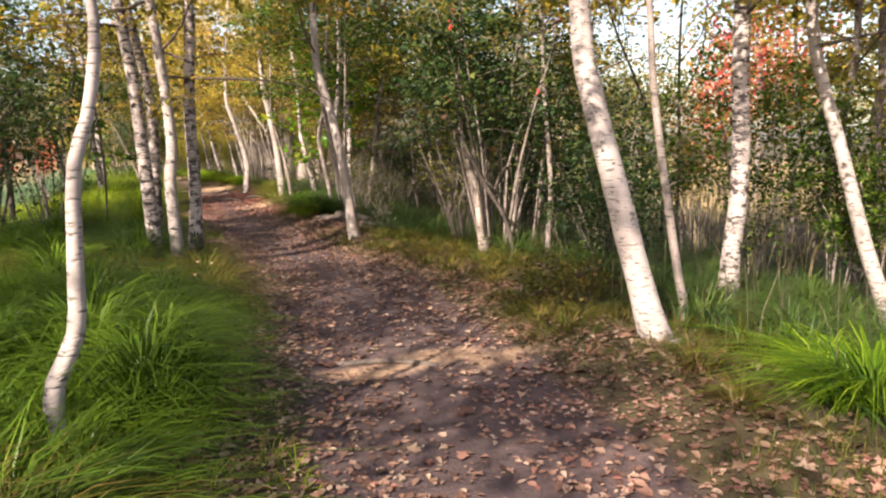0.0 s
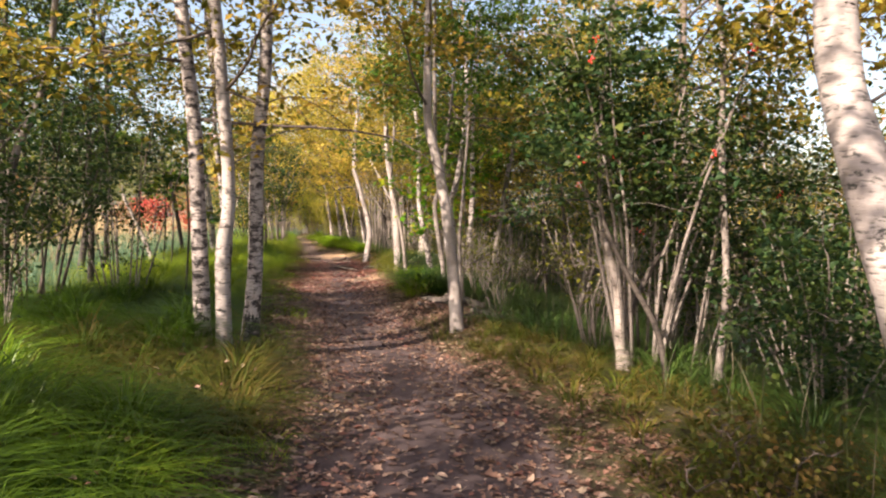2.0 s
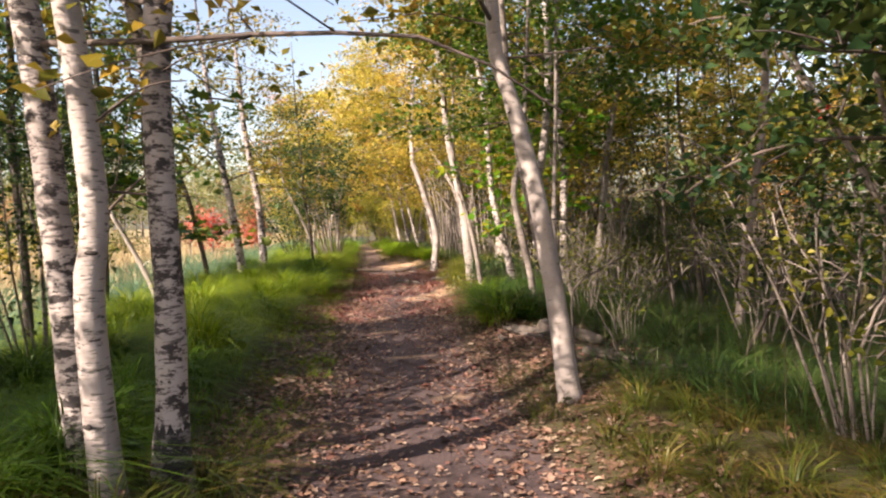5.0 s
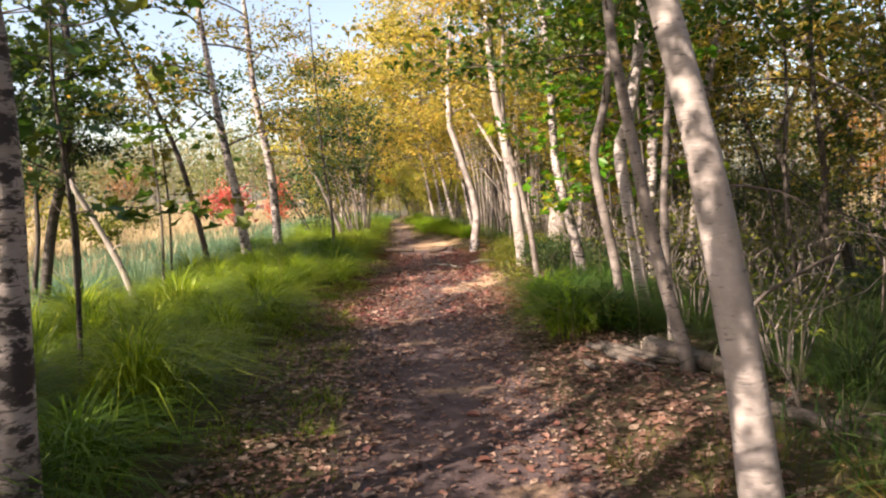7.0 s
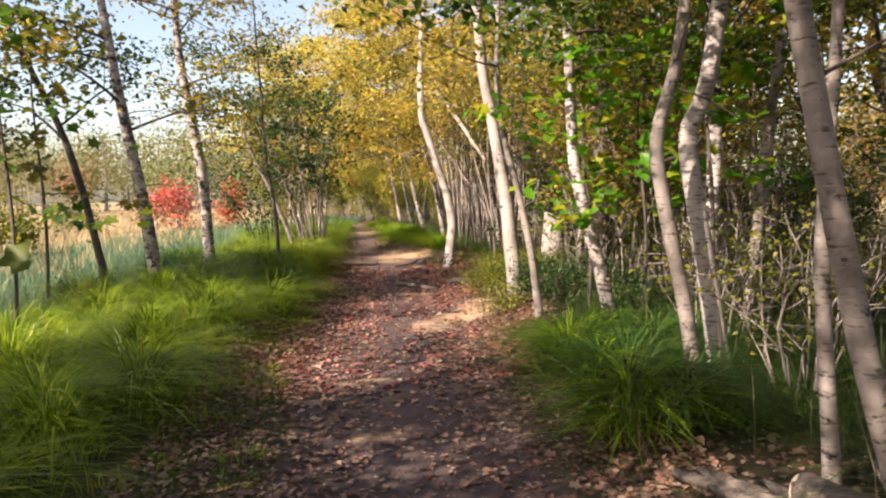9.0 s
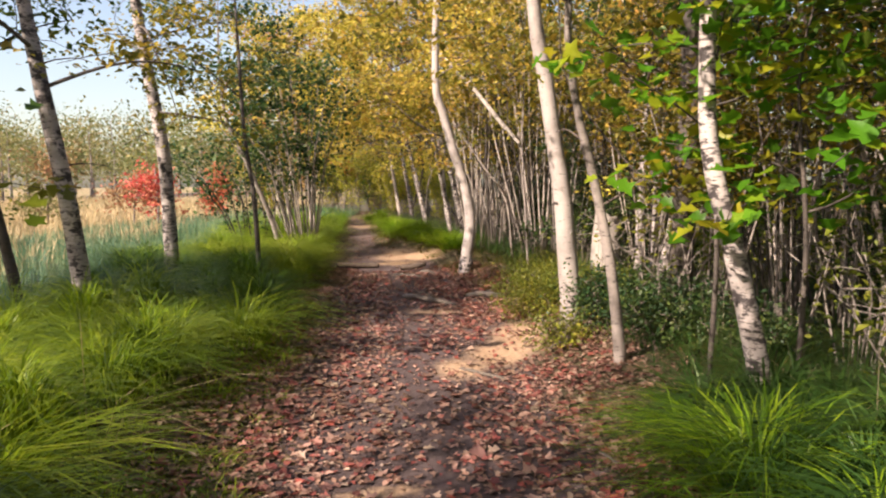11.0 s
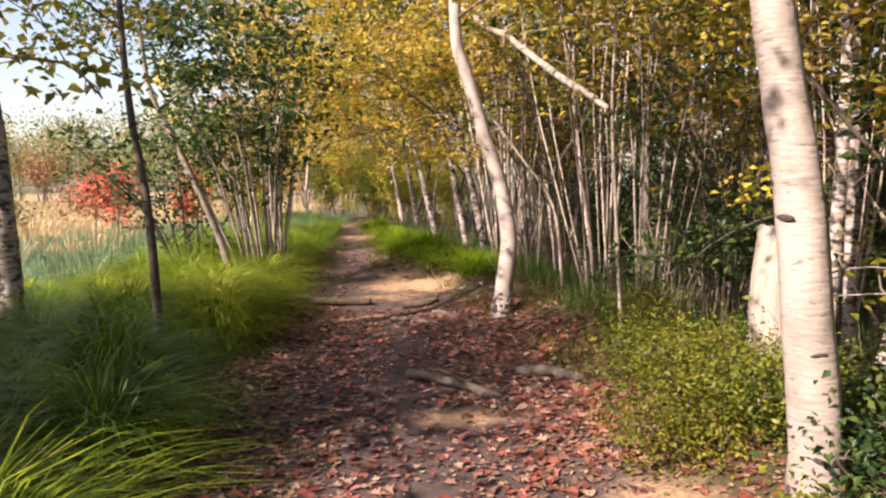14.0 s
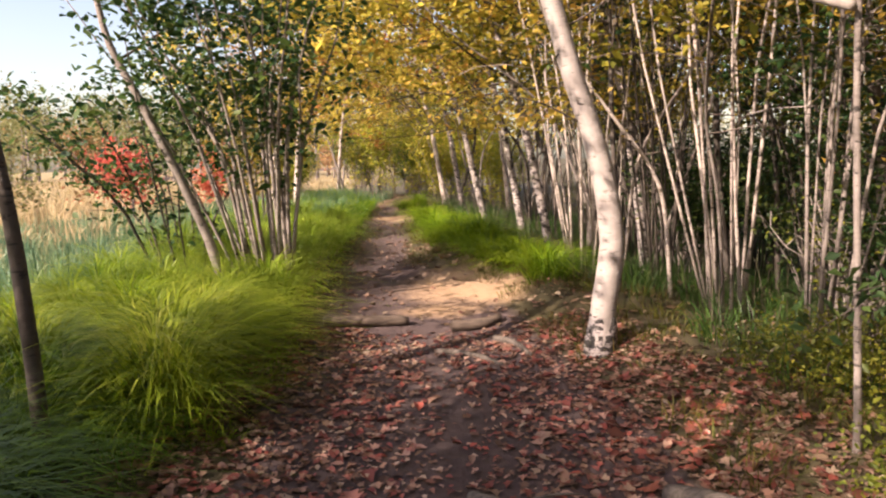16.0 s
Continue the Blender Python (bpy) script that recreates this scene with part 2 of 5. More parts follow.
LITTER = foliage("fallen_leaves", [(0.06, 0.034, 0.03), (0.155, 0.085, 0.07), (0.26, 0.16, 0.13), (0.43, 0.325, 0.28), (0.19, 0.08, 0.068), (0.30, 0.18, 0.145), (0.09, 0.052, 0.045)], 0.6, 0.10)
RED_LITTER = foliage("red_fallen_leaves", [(0.17, 0.042, 0.045), (0.27, 0.08, 0.08), (0.44, 0.27, 0.245), (0.11, 0.04, 0.043), (0.34, 0.075, 0.07)], 0.55, 0.10)
BERRY, _n, _l, _b = material("red_berries")
_b.inputs["Base Color"].default_value, _b.inputs["Roughness"].default_value = (0.55, 0.04, 0.03, 1), 0.3

# ---- mesh tools ----
rng = np.random.default_rng(7)


def mesh(name, verts, faces):
    """A mesh out of arrays of corners and of faces that all have the same number of corners."""
    me = bpy.data.meshes.new(name)
    verts, faces = np.asarray(verts, np.float32), np.asarray(faces, np.int32)
    me.vertices.add(len(verts))
    me.vertices.foreach_set("co", verts.ravel())
    me.loops.add(faces.size)
    me.loops.foreach_set("vertex_index", faces.ravel())
    me.polygons.add(len(faces))
    me.polygons.foreach_set("loop_start", np.arange(0, faces.size, faces.shape[1], dtype=np.int32))
    me.update(calc_edges=True)
    return me


def part(name, me, mat, parent=None, label="", smooth=True):
    if smooth:
        me.polygons.foreach_set("use_smooth", np.ones(len(me.polygons), bool))
    if not me.materials:
        me.materials.append(mat)
    ob = new(name, me)
    if parent:
        ob.parent = parent
    return tagged(ob, label)


def spline(pts, n):
    """n points along a smooth curve through pts."""
    p = np.asarray(pts, float)
    p = np.vstack([2 * p[0] - p[1], p, 2 * p[-1] - p[-2]])
    s = np.linspace(0, len(p) - 3 - 1e-6, n)
    i, f = s.astype(int), (s % 1)[:, None]
    a, b, c, d = p[i], p[i + 1], p[i + 2], p[i + 3]
    return 0.5 * (2 * b + (c - a) * f + (2 * a - 5 * b + 4 * c - d) * f ** 2 + (3 * b - a - 3 * c + d) * f ** 3)


def tube(pts, radii, sides=10, wobble=0.0):
    """A tapered tube along pts, closed at its ends."""
    pts = np.asarray(pts, float)
    n = len(pts)
    t = np.gradient(pts, axis=0)
    t /= np.linalg.norm(t, axis=1)[:, None] + 1e-9
    m = np.abs(t.mean(0))
    ref = np.eye(3)[int(np.argmin(m))]
    u = np.cross(t, ref)
    u /= np.linalg.norm(u, axis=1)[:, None] + 1e-9
    v = np.cross(t, u)
    a = np.linspace(0, 2 * np.pi, sides, endpoint=False)
    rad = np.asarray(radii, float)[:, None] * (1 + wobble * rng.normal(size=(n, sides)) + wobble * np.sin(a * 2 + np.arange(n)[:, None] * 0.35))
    ring = pts[:, None] + rad[..., None] * (np.cos(a)[None, :, None] * u[:, None] + np.sin(a)[None, :, None] * v[:, None])
    verts = np.vstack([ring.reshape(-1, 3), pts[:1], pts[-1:]])
    k = np.arange(sides)
    faces = []
    for i in range(n - 1):
        faces.append(np.stack([i * sides + k, (i + 1) * sides + k, (i + 1) * sides + (k + 1) % sides, i * sides + (k + 1) % sides], 1))
    q = np.vstack(faces)
    tri = np.vstack([q[:, [0, 1, 2]], q[:, [0, 2, 3]],
                     np.stack([np.full(sides, n * sides), k, (k + 1) % sides], 1),
                     np.stack([np.full(sides, n * sides + 1), (n - 1) * sides + (k + 1) % sides, (n - 1) * sides + k], 1)])
    return verts, tri


def merged(pieces):
    vs, fs, off = [], [], 0
    for v, f in pieces:
        vs.append(v)
        fs.append(f + off)
        off += len(v)
    return np.vstack(vs), np.vstack(fs)


def frames_of(n, flat=0.5):
    """n random leaf frames: along, across and normal; flat draws the normals upright."""
    nrm = rng.normal(size=(n, 3))
    nrm /= np.linalg.norm(nrm, axis=1)[:, None]
    nrm[:, 2] = np.abs(nrm[:, 2]) + flat * 2
    nrm /= np.linalg.norm(nrm, axis=1)[:, None]
    al = np.cross(nrm, rng.normal(size=(n, 3)))
    al /= np.linalg.norm(al, axis=1)[:, None]
    return al, np.cross(nrm, al), nrm


# outlines of leaves: along, across and lift, in leaf lengths; the first point is the middle
OVAL = np.array([(0.5, 0, -0.03), (0, 0, 0), (0.28, 0.26, 0.07), (0.62, 0.24, 0.06), (1, 0, -0.04), (0.62, -0.24, 0.06), (0.28, -0.26, 0.07)])
LOBED = np.array([(0.42, 0, -0.03), (0, 0, 0), (0.10, 0.34, 0.05), (0.34, 0.26, 0.02), (0.52, 0.54, 0.10), (0.66, 0.20, 0.03), (1, 0, -0.06),
                  (0.66, -0.20, 0.03), (0.52, -0.54, 0.10), (0.34, -0.26, 0.02), (0.10, -0.34, 0.05)])
RHOMB = np.array([(0, 0, 0), (0.45, 0.30, 0.08), (1, 0, -0.05), (0.45, -0.30, 0.08)])


def leaves(centres, size, flat=0.4, outline=RHOMB, spread=0.35):
    """Leaves at the centres: arrays for mesh()."""
    c = np.asarray(centres, float)
    n = len(c)
    al, ac, nr = frames_of(n, flat)
    s = size * np.exp(spread * rng.normal(size=n) * 0.7)[:, None, None]
    curl = rng.uniform(0.2, 3.0, n)[:, None, None]
    o = outline[None]
    v = c[:, None] + s * (al[:, None] * (o[..., 0:1] - 0.5) + ac[:, None] * o[..., 1:2] + nr[:, None] * o[..., 2:3] * curl)
    k = len(outline)
    if k == 4:
        f0 = np.array([(0, 1, 2), (0, 2, 3)])
    else:
        f0 = np.array([(0, i, i % (k - 1) + 1) for i in range(1, k)])
    f = (np.arange(n)[:, None, None] * k + f0[None]).reshape(-1, 3)
    return v.reshape(-1, 3), f


def blades(base, height, bend, width, heading=None):
    """Grass blades: arrays for mesh()."""
    b = np.asarray(base, float)
    n = len(b)
    h, bd, w = (np.broadcast_to(np.asarray(q, float), (n,)) for q in (height, bend, width))
    a = rng.uniform(0, 2 * np.pi, n) if heading is None else heading
    d = np.stack([np.cos(a), np.sin(a), 0 * a], 1)
    tw = a + np.pi / 2 + rng.normal(size=n) * 0.6
    ac = np.stack([np.cos(tw), np.sin(tw), 0 * a], 1)
    out = []
    for s, ww in ((0, 0.8), (0.38, 1.0), (0.74, 0.7), (1, 0)):
        p = b + d * (h * bd * s ** 2)[:, None]
        p[:, 2] += h * (s - 0.55 * np.minimum(bd, 1.4) * s ** 2.4)
        if ww:
            out += [p - ac * (w * ww / 2)[:, None], p + ac * (w * ww / 2)[:, None]]
        else:
            out.append(p)
    v = np.stack(out, 1)
    f0 = np.array([(0, 1, 3), (0, 3, 2), (2, 3, 5), (2, 5, 4), (4, 5, 6)])
    f = (np.arange(n)[:, None, None] * 7 + f0[None]).reshape(-1, 3)
    return v.reshape(-1, 3), f


# ---- the lie of the land ----
LEFT_Y, LEFT_X = [-12, -4, 0, 3, 8, 10, 13, 15, 17, 20, 23, 26.5, 31.5, 36, 41, 46, 52, 60, 90], [-4.5, -1.6, -0.3, 0.3, 0.35, 0.12, -0.05, -0.32, -0.6, -0.9, -1.25, -1.52, -2.15, -2.5, -3.0, -4.5, -8.0, -16, -46]
RIGHT_Y, RIGHT_X = [-12, -4, 0, 3, 8, 12, 15, 20, 24, 26.5, 28, 29.5, 32.5, 38, 46, 52, 60, 90], [-2.0, 0.6, 1.7, 2.1, 2.35, 1.62, 1.42, 1.35, 1.05, 0.4, 0.1, -0.85, -1.2, -1.85, -3.4, -6.6, -14.4, -44]


def left_edge(y):
    return np.interp(y, LEFT_Y, LEFT_X)


def right_edge(y):
    return np.interp(y, RIGHT_Y, RIGHT_X)


def smooth01(v):
    v = np.clip(v, 0, 1)
    return v * v * (3 - 2 * v)


def land(x, y):
    """Height of the ground."""
    x, y = np.asarray(x, float), np.asarray(y, float)
    z = np.interp(y, [-10, 2, 10, 26.1, 26.5, 34, 60], [0.0, -0.03, -0.11, -0.13, -0.06, 0.0, 0.0])
    r, l = x - right_edge(y), left_edge(y) - x
    z = z - 0.42 * smooth01((r - 0.6) / 4.5) + 0.11 * smooth01(r / 0.6) * (1 - smooth01((r - 0.6) / 3))
    z = z + 0.07 * smooth01(l / 0.8) - 0.40 * smooth01((l - 1.5) / 6)
    inside = smooth01(-r / 0.5) * smooth01(-l / 0.5)
    z = z - 0.035 * inside
    z = z + 0.13 * np.exp(-((x - 2.0) / 0.65) ** 2 - ((y - 20.9) / 1.3) ** 2)
    near = np.exp(-((np.abs(x) / 60) ** 2) - ((y - 20) / 90) ** 2)
    z = z + near * (0.018 * np.sin(2.1 * x + 0.7 * y) + 0.016 * np.sin(1.3 * y - 1.7 * x + 1) + 0.008 * np.sin(5.3 * x + 3.1) * np.sin(4.7 * y))
    return z


def on_land(x, y, up=0.0):
    x, y = np.asarray(x, float), np.asarray(y, float)
    return np.stack([x, y, land(x, y) + up], -1)


# bare sandy patches, and narrow sun streaks painted as sand: middle and half axes
SAND_AND_SUN = ((0.95, 4.7, 0.45, 0.22), (1.5, 4.85, 0.5, 0.2), (1.9, 4.55, 0.35, 0.2), (1.2, 20.25, 0.38, 0.75), (0.95, 19.7, 0.35, 0.55), (0.6, 19.2, 0.25, 0.4), (-0.25, 28.0, 0.75, 1.25), (-0.35, 26.8, 0.6, 0.35), (0.25, 27.5, 0.5, 0.8), (0.4, 22.0, 0.5, 0.25), (-2.0, 37, 0.7, 1.6), (-3.6, 43, 0.9, 2.5), (0.75, 13.85, 0.35, 0.12), (1.2, 11.9, 0.3, 0.12), (0.3, 15.5, 0.3, 0.12), (0.1, 16.9, 0.3, 0.12))


def build_ground():
    fine_x = np.arange(-6, 7.01, 0.14)
    xs = np.concatenate([[-1500, -600, -250, -120, -70, -45, -30, -22, -16, -12, -9, -7.5], fine_x, [8, 9.5, 12, 16, 22, 30, 45, 70, 120, 250, 600, 1500]])
    ys = np.concatenate([[-1500, -600, -200, -80, -40, -20, -12, -8], np.arange(-5, 46, 0.16), [47, 49, 52, 56, 61, 68, 78, 90, 110, 150, 220, 400, 800, 1500]])
    gx, gy = np.meshgrid(xs, ys)
    z = land(gx, gy)
    v = np.stack([gx, gy, z], -1).reshape(-1, 3)
    nx, ny = len(xs), len(ys)
    i = (np.arange(ny - 1)[:, None] * nx + np.arange(nx - 1)[None]).ravel()
    me = mesh("ground", v, np.stack([i, i + 1, i + nx + 1, i + nx], 1))
    x, y = v[:, 0], v[:, 1]
    le, re = left_edge(y), right_edge(y)
    trod = smooth01((x - le + 0.15) / 0.45) * smooth01((re - x + 0.15) / 0.5)
    sandy = np.zeros(len(v))
    for sx, sy, rx, ry in SAND_AND_SUN:
        sandy = np.maximum(sandy, np.exp(-(((x - sx) / rx) ** 2 + ((y - sy) / ry) ** 2)))
    field = smooth01((-x - 7) / 8)
    for name, val in (("trodden", trod), ("sandy", sandy * 0.95), ("field", field)):
        me.attributes.new(name, "FLOAT", "POINT").data.foreach_set("value", val.astype(np.float32))
    return tagged(part("ground", me, EARTH), "trodden brown dirt path through leaf-strewn woodland floor", "ground", kind="structure")


ground = build_ground()

# ---- trees ----


def grown(pts, height, lean=0.35):
    """The stem's points carried on upwards to a height above its base."""
    p = [np.array(q, float) for q in pts]
    d = p[-1] - p[-2]
    d = d / np.linalg.norm(d)
    while p[-1][2] < p[0][2] + height:
        d = d * np.array([lean, lean, 1]) + np.array([rng.normal() * 0.07, rng.normal() * 0.07, 0.25])
        d = d / np.linalg.norm(d)
        p.append(p[-1] + d * 1.1)
    return p


def limb_path(start, az, rise, length, droop=0.25):
    d = np.array([np.cos(az) * np.cos(rise), np.sin(az) * np.cos(rise), np.sin(rise)])
    pts = [np.array(start, float)]
    for i in range(4):
        d = d + rng.normal(size=3) * 0.16 + np.array([0, 0, -droop * 0.25 * i])
        d = d / np.linalg.norm(d)
        pts.append(pts[-1] + d * length / 4)
    return pts


def tree(name, pts, radius, height, bark_mat, leaf_mat, label, crown_from=2.4, limbs=9, limb_len=2.0, per_limb=360, leaf=0.088,
         sides=12, dead_limbs=0, scars=0, foot_dark=0.0, outline=RHOMB, taper=0.62, group="", category="tree", flare=0.35, toward=None):
    """A tree: trunk, limbs and a crown of leaves, under an Empty at its base."""
    base = np.array(pts[0], float)
    full = grown(pts, height)
    rel = [p - base for p in full]
    n = max(14, int(height * 5))
    line = spline(rel, n)
    s = np.linspace(0, 1, n)
    rad = radius * (1 - (1 - 0.16) * s ** (1 / taper)) * (1 + flare * np.exp(-line[:, 2] / 0.16))
    root = new(name)
    root.empty_display_size = 0.2
    line[0, 2] -= 0.12
    part("trunk", mesh("trunk", *tube(line, rad, sides, 0.025)), bark_mat, root)
    if foot_dark:
        fl = spline([line[0], line[0] + (line[3] - line[0]) * 0.5, line[0] + (line[3] - line[0])], 6)
        fl = fl[0] + (fl - fl[0]) * (foot_dark + 0.12) / (fl[-1, 2] - fl[0, 2])
        fv, ff = tube(fl, np.interp(fl[:, 2], line[:, 2], rad) * np.linspace(1.22, 1.025, 6), 14, 0.03)
        fv[70:84, 2] += rng.uniform(-0.07, 0.07, 14)
        part("foot_bark", mesh("foot_bark", fv, ff), FOOT_BARK, root, "blackened bark at the foot")
    tips = []
    for i in range(limbs):
        hz = crown_from + (height * 0.96 - crown_from) * (i + rng.uniform(0, 0.8)) / limbs
        j = int(np.clip(np.searchsorted(line[:, 2], hz), 1, n - 2))
        up = 1 - 0.55 * (hz - crown_from) / max(0.5, height - crown_from)
        lp = spline(limb_path(line[j], rng.uniform(0, 2 * np.pi) if toward is None else toward + rng.normal() * 0.9, rng.uniform(-0.05, 0.7), limb_len * up * rng.uniform(0.7, 1.25)), 8)
        r0 = min(rad[j] * 0.45, 0.021)
        pieces = [tube(lp, np.linspace(r0, 0.005, 8), 5)]
        for k in range(4):
            q = lp[rng.integers(3, 8)]
            tw = spline(limb_path(q, rng.uniform(0, 6.28), rng.uniform(-0.1, 0.7), limb_len * 0.45), 4)
            pieces.append(tube(tw, np.linspace(0.007, 0.003, 4), 3))
            tips.append(tw[1:])
        tips.append(lp[4:])
        part("limb", mesh("limb", *merged(pieces)), TWIG_BARK if bark_mat in (WHITE_BARK, CLEAN_BARK, SCARRED_BARK, PALE_BARK, GREY_BARK) else bark_mat, root)
    for i in range(dead_limbs):
        j = int(n * rng.uniform(0.27, 0.5))
        lp = spline(limb_path(line[j], rng.uniform(0, 6.28), rng.uniform(0.0, 0.6), rng.uniform(0.4, 1.1)), 7)
        part("dead_limb", mesh("dead_limb", *tube(lp, np.linspace(0.009, 0.003, 7), 5)), TWIG_BARK, root)
    for i in range(scars):
        j = int(n * rng.uniform(0.03, 0.5))
        a = rng.uniform(0, 6.28)
        out = np.array([np.cos(a), np.sin(a), 0])
        bm = bmesh.new()
        bmesh.ops.create_uvsphere(bm, u_segments=8, v_segments=5, radius=1.0)
        wd = rad[j] * rng.uniform(0.28, 0.5)
        bmesh.ops.transform(bm, verts=bm.verts, matrix=pose(*(line[j] + out * rad[j] * 0.96), rng.normal() * 12, 0, math.degrees(a)) @ Matrix.Diagonal((0.007, wd, wd * rng.uniform(0.18, 0.55), 1)))
        me = bpy.data.meshes.new("branch_scar")
        bm.to_mesh(me)
        bm.free()
        part("branch_scar", me, SCAR, root, "black branch scar")
    if leaf_mat and limbs:
        at = np.vstack(tips)
        pick = at[rng.integers(0, len(at), per_limb * limbs)]
        spots = pick + rng.normal(size=pick.shape) * np.array([0.20, 0.20, 0.075])
        wx, wy, wz = (spots + base).T
        spots = spots[~((wx > left_edge(wy) - 0.3) & (wx < right_edge(wy) + 0.2) & (wz < 2.5))]
        part("crown", mesh("crown", *leaves(spots, leaf, 0.25, outline)), leaf_mat, root, smooth=False)
    root.location = base
    return tagged(root, label, category, group)


def ball(name, r):
    bm = bmesh.new()
    bmesh.ops.create_icosphere(bm, subdivisions=1, radius=r)
    me = bpy.data.meshes.new(name)
    bm.to_mesh(me)
    bm.free()
    return me


BERRY_MESH = ball("berry", 0.012)


def shrub(name, at, stems, spread, height, leaf_mat, label, radius=0.014, per_stem=260, leaf=0.055, leaf_from=0.45, bark_mat=None, group="", berries=0, outline=RHOMB, lean=(0, 0)):
    """A bush of many stems from one root, with a crown of leaves."""
    root = new(name)
    root.empty_display_size = 0.2
    spots, tips = [], []
    for i in range(stems):
        az = i * 2.399 + rng.uniform(-0.4, 0.4)
        d = spread * np.sqrt((i + 0.6) / stems)
        h = height * rng.uniform(0.72, 1.05)
        f = np.array([np.cos(az) * 0.12 * spread, np.sin(az) * 0.12 * spread, -0.1])
        top = np.array([np.cos(az) * d + lean[0], np.sin(az) * d + lean[1], h])
        mid = f * 0.5 + top * 0.45 + np.array([np.cos(az), np.sin(az), 0]) * -0.12 * d + rng.normal(size=3) * 0.10 * np.array([1, 1, 0.5])
        line = spline([f, mid, top * 0.75 + rng.normal(size=3) * 0.06, top], 14)
        pieces = [tube(line[::2], np.linspace(radius * rng.uniform(0.7, 1.3), 0.004, 7), 6, 0.04)]
        for k in range(4):
            q = line[rng.integers(5, 13)]
            tw = spline(limb_path(q, rng.uniform(0, 6.28), rng.uniform(0, 0.9), height * 0.2), 4)
            pieces.append(tube(tw, np.linspace(0.006, 0.0025, 4), 3))
            tips.append(tw[1:])
        part("stem", mesh("stem", *merged(pieces)), bark_mat or TWIG_BARK, root)
        tips.append(line[int(14 * leaf_from):])
    at_t = np.vstack(tips)
    at_t = at_t[at_t[:, 2] > leaf_from * height * 0.6]
    pick = at_t[rng.integers(0, len(at_t), stems * per_stem)]
    spots = pick + rng.normal(size=pick.shape) * 0.12 * np.array([1, 1, 0.65])
    part("crown", mesh("crown", *leaves(spots, leaf, 0.25, outline)), leaf_mat, root, smooth=False)
    for i in range(berries):
        c = pick[rng.integers(0, len(pick))]
        for k in range(7):
            part("berry", BERRY_MESH, BERRY, root).location = c + rng.normal(size=3) * 0.024
    root.location = on_land(*at)
    return tagged(root, label, "shrub", group)


def foot(x, y, up=0.0):
    return (x, y, float(land(x, y)) + up)


# the crooked young tree in the grass
tree("young_tree", [foot(-0.74, 3.2), (-0.73, 3.2, 0.27), (-0.72, 3.21, 0.49), (-0.62, 3.23, 0.72), (-0.6, 3.24, 1.01), (-0.57, 3.24, 1.42), (-0.5, 3.26, 1.65), (-0.45, 3.27, 1.97), (-0.46, 3.27, 2.33)],
     0.045, 5.5, WHITE_BARK, OLIVE, "crooked slim pale-barked tree growing out of tall grass", 2.5, 7, 1.3, flare=0.1, taper=0.8)
# the three birches standing together
tree("birch_tree", [foot(-0.83, 9.72), (-0.85, 9.7, 0.55), (-0.89, 9.69, 1.4), (-0.94, 9.67, 2.35), (-1.04, 9.64, 3.24)], 0.088, 8.5, SCARRED_BARK, OLIVE, "tall grey-white birch standing in a group of three in the grass", 2.3, 12, 2.4, 250, dead_limbs=3, scars=9)
tree("birch_tree", [foot(-0.53, 9.36), (-0.55, 9.35, 0.32), (-0.57, 9.35, 1.09), (-0.52, 9.36, 1.63), (-0.62, 9.33, 2.97)], 0.077, 7.5, WHITE_BARK, OLIVE, "pale birch in a group of three at the path's grassy edge", 2.6, 11, 2.2, 250, dead_limbs=3, scars=9)
tree("birch_tree", [foot(-0.35, 9.60), (-0.32, 9.62, 0.3), (-0.29, 9.62, 1.0), (-0.29, 9.62, 2.1), (-0.22, 9.62, 3.05)], 0.085, 8.5, SCARRED_BARK, OLIVE, "scarred grey-white birch of a group of three, at the path's edge", 2.4, 12, 2.4, 250, foot_dark=0.45, dead_limbs=3, scars=9)
tree("birch_tree", [foot(-0.93, 11.1), (-0.90, 11.1, 0.5), (-0.88, 11.12, 1.1), (-0.86, 11.12, 1.9), (-0.92, 11.1, 2.6)], 0.085, 7.5, SCARRED_BARK, OLIVE, "scarred birch just behind the group of three", 2.6, 10, 2.2, 250, scars=9)
# birches along the forest side
tree("birch_tree", [foot(3.00, 4.1), (2.97, 4.16, 0.05), (2.88, 4.42, 0.78), (2.82, 4.58, 1.28), (2.76, 4.75, 1.79), (2.72, 4.88, 2.3)], 0.105, 8.5, WHITE_BARK, OLIVE, "leaning white birch with black marks beside the dirt path", 2.7, 11, 2.3, flare=0.2, dead_limbs=2, scars=9)
tree("young_tree", [foot(3.58, 4.61), (3.49, 4.68, 0.58), (3.35, 4.79, 1.71), (3.3, 4.83, 2.41)], 0.035, 5.5, GREY_BARK, OLIVE, "thin pale sapling behind the leaning birch", 2.6, 6, 1.1)
tree("birch_tree", [foot(4.97, 5.79), (4.99, 5.77, 0.32), (5.03, 5.74, 1.19), (4.99, 5.77, 2.3)], 0.10, 7.5, SCARRED_BARK, OLIVE, "mottled birch standing back in the undergrowth", 2.4, 10, 2.2, scars=9)
tree("birch_tree", [foot(6.4, 5.05), (6.21, 5.28, 0.43), (6.05, 5.48, 1.34), (5.85, 5.74, 2.54)], 0.075, 7.0, WHITE_BARK, OLIVE, "slim leaning birch in the undergrowth", 2.6, 9, 2.1, scars=9)
